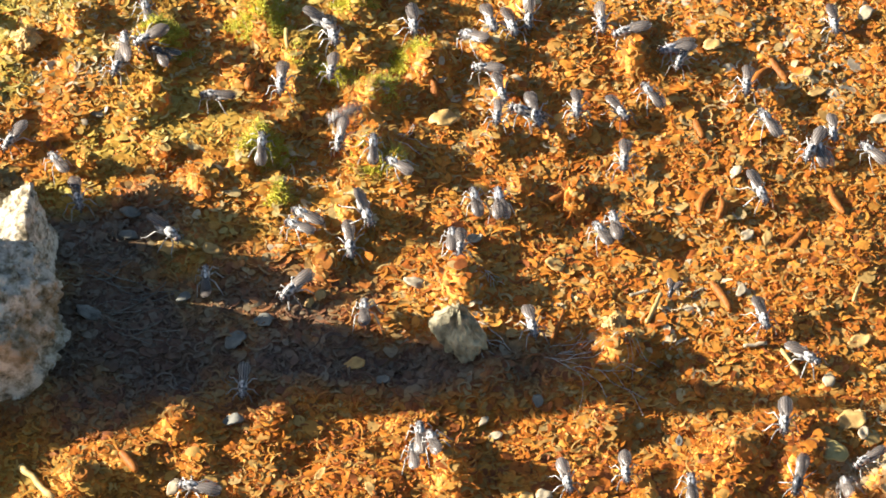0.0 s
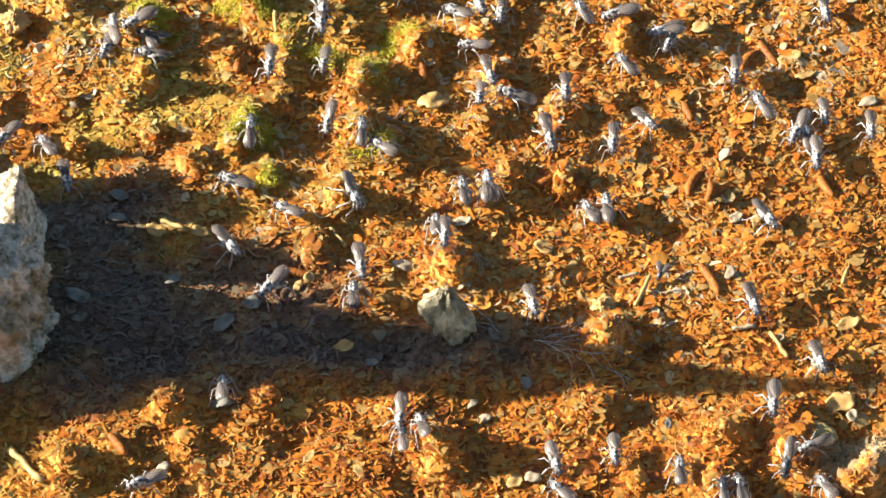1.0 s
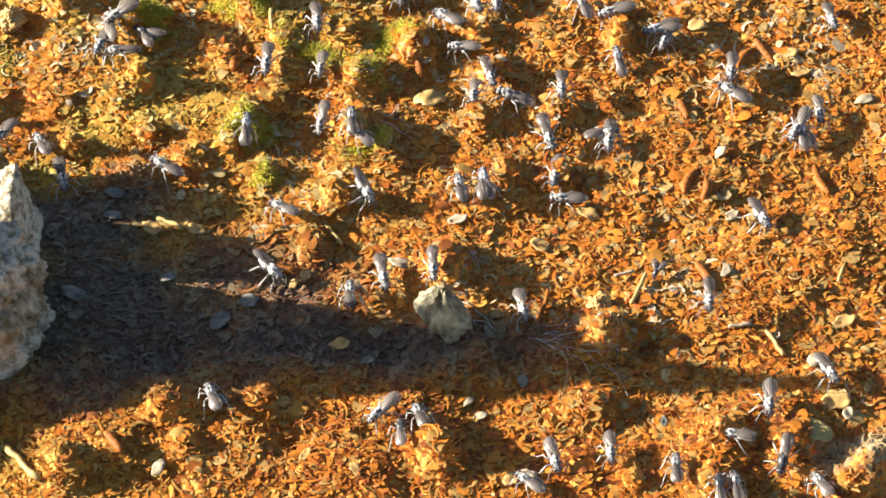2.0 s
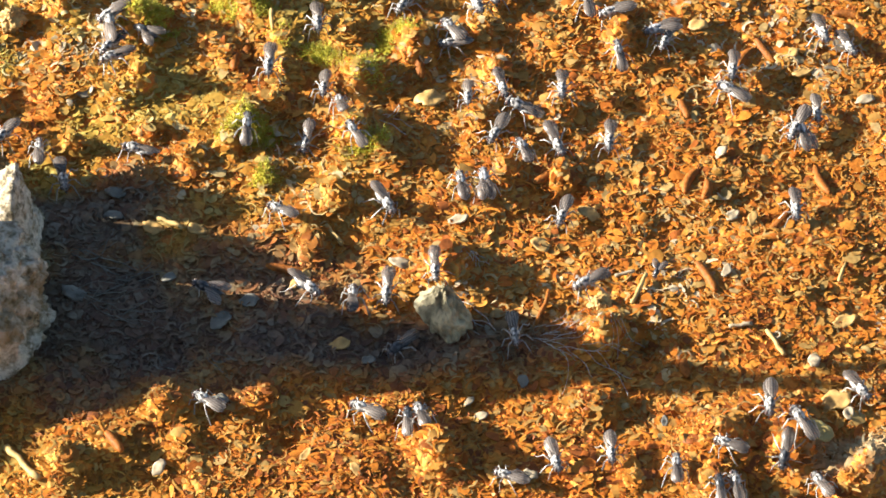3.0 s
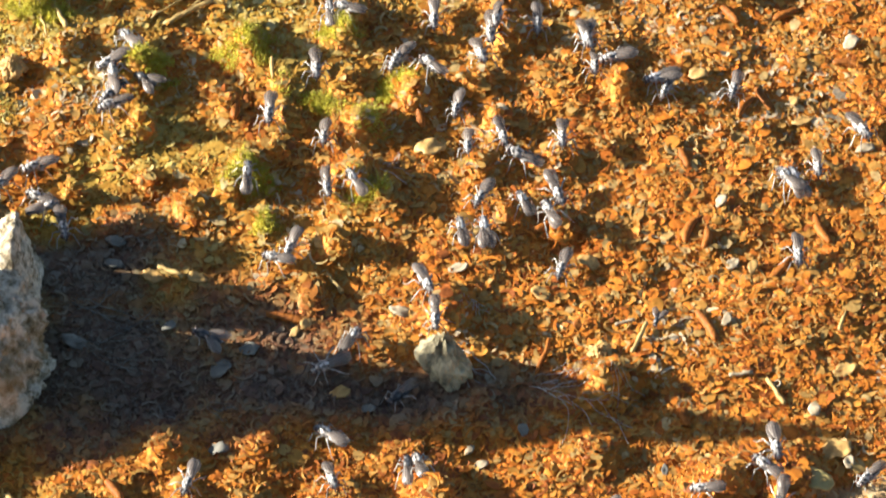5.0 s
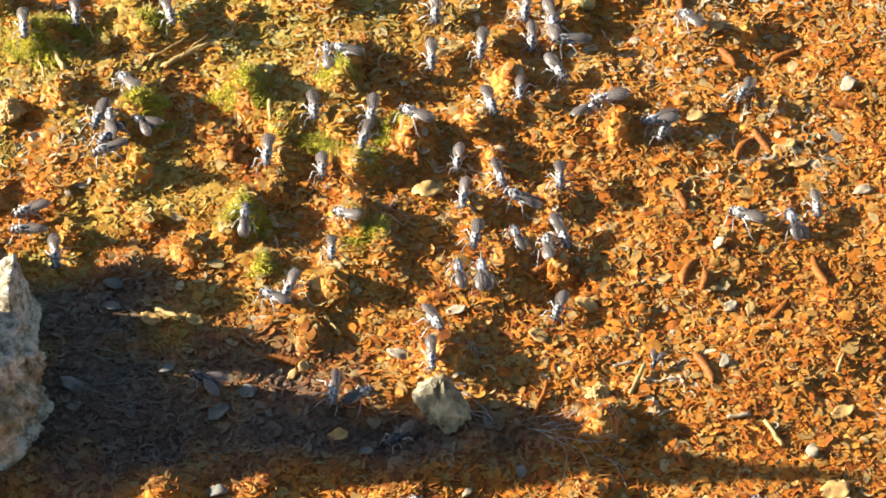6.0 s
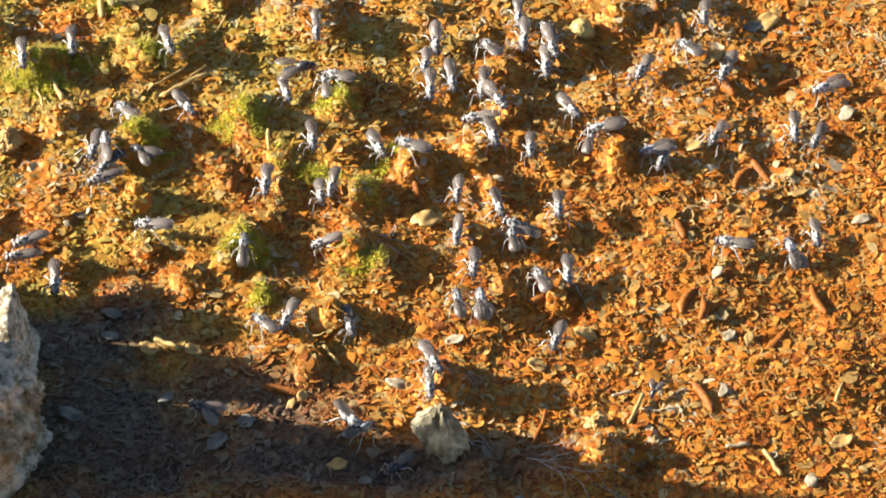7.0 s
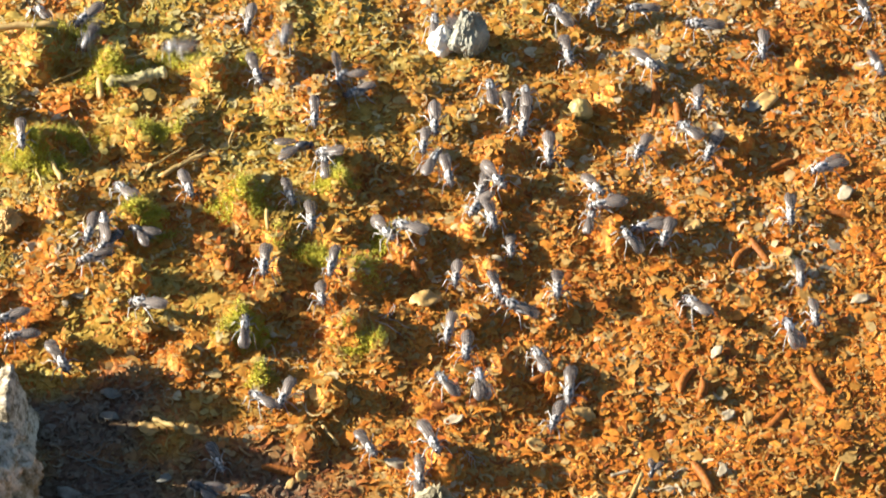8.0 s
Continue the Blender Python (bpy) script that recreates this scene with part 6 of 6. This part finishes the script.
    crawl(135, (0, 7.9, 86.9, -55), (6.05, 7.9, 86.9, -55), (6.28, 7.5, 50.0, -55, 14), (6.5, 7.6, 44.3, -55), (7, 8.2, 43.0, -55), (8, 8.2, 43.0, -55))
    crawl(136, (0, 8.3, 86.8, -96), (4.55, 8.3, 86.8, -96), (4.78, 7.9, 50.3, -96, 14), (5, 7.9, 44.1, -96), (6.5, 12.2, 37.2, -90), (7, 12.3, 35.2, -90), (7.5, 9.7, 32.1, -90), (8, 9.7, 32.1, -90))
    crawl(137, (0, 12.5, 87.0, -88), (4.55, 12.5, 87.0, -88), (4.78, 12.0, 53.2, -88, 14), (5, 12.1, 45.1, -88), (6.5, 11.3, 52.9, -94), (6.73, 11.1, 56.2, -94, 14), (6.9, 11.6, 87.1, -94), (8, 11.6, 87.1, -94))
    crawl(138, (0, -62.6, 22.8, 167), (6.05, -62.6, 22.8, 167), (6.28, -48.5, 10.1, 167, 14), (6.5, -37.2, 22.4, 167), (7, -37.2, 22.4, 167), (7.5, -37.9, 22.2, 173), (8, -37.8, 22.6, 161))
    crawl(139, (0, -26.4, -49.6, -66), (7.15, -26.4, -49.6, -66), (7.33, -26.2, -38.4, -66, 14), (7.5, -27.6, -4.1, -66), (8, -27.9, -3.5, -66))
    crawl(140, (0, -2.3, -49.6, 94), (7.15, -2.3, -49.6, 94), (7.33, -2.3, -39.2, 94, 14), (7.5, -2.4, -6.7, 94), (8, -2.4, -6.7, 94))
    crawl(141, (0, 31.4, -49.8, -173), (6.05, 31.4, -49.8, -173), (6.28, 30.9, -48.5, -173, 14), (6.5, 32.3, -24.1, -173), (6.73, 30.9, -48.5, -173, 14), (6.9, 31.4, -49.8, -173), (8, 31.4, -49.8, -173))
    crawl(142, (0, -63.9, 42.9, 123), (4.65, -63.9, 42.9, 123), (4.83, -51.0, 29.2, 123, 14), (5, -41.2, 42.0, 123), (8, -41.2, 42.0, 123))
    crawl(143, (0, -28.6, -49.6, 155), (2.55, -28.6, -49.6, 155), (2.77, -28.4, -40.3, 155, 14), (3, -29.8, -8.3, 155), (8, -29.8, -8.3, 155))
    crawl(144, (0, 26.8, -4.6, -110), (8, 26.8, -4.6, -110))
    crawl(145, (0, -46.2, -49.8, -90), (6.05, -46.2, -49.8, -90), (6.28, -46.2, -32.1, -90, 14), (6.5, -49.3, 12.8, -90), (6.73, -46.2, -32.1, -90, 14), (6.9, -46.2, -49.8, -90), (8, -46.2, -49.8, -90))
    crawl(146, (0, -64.4, 50.0, 180), (6.05, -64.4, 50.0, 180), (6.5, -45.8, 40.0, 180, 9), (6.9, -64.4, 50.0, 180), (8, -64.4, 50.0, 180))
    crawl(147, (0, 22.1, -50.1, 106), (7.15, 22.1, -50.1, 106), (7.5, 22.6, -20.0, 106, 9), (8, 22.6, -20.0, 106, 9))


motions()
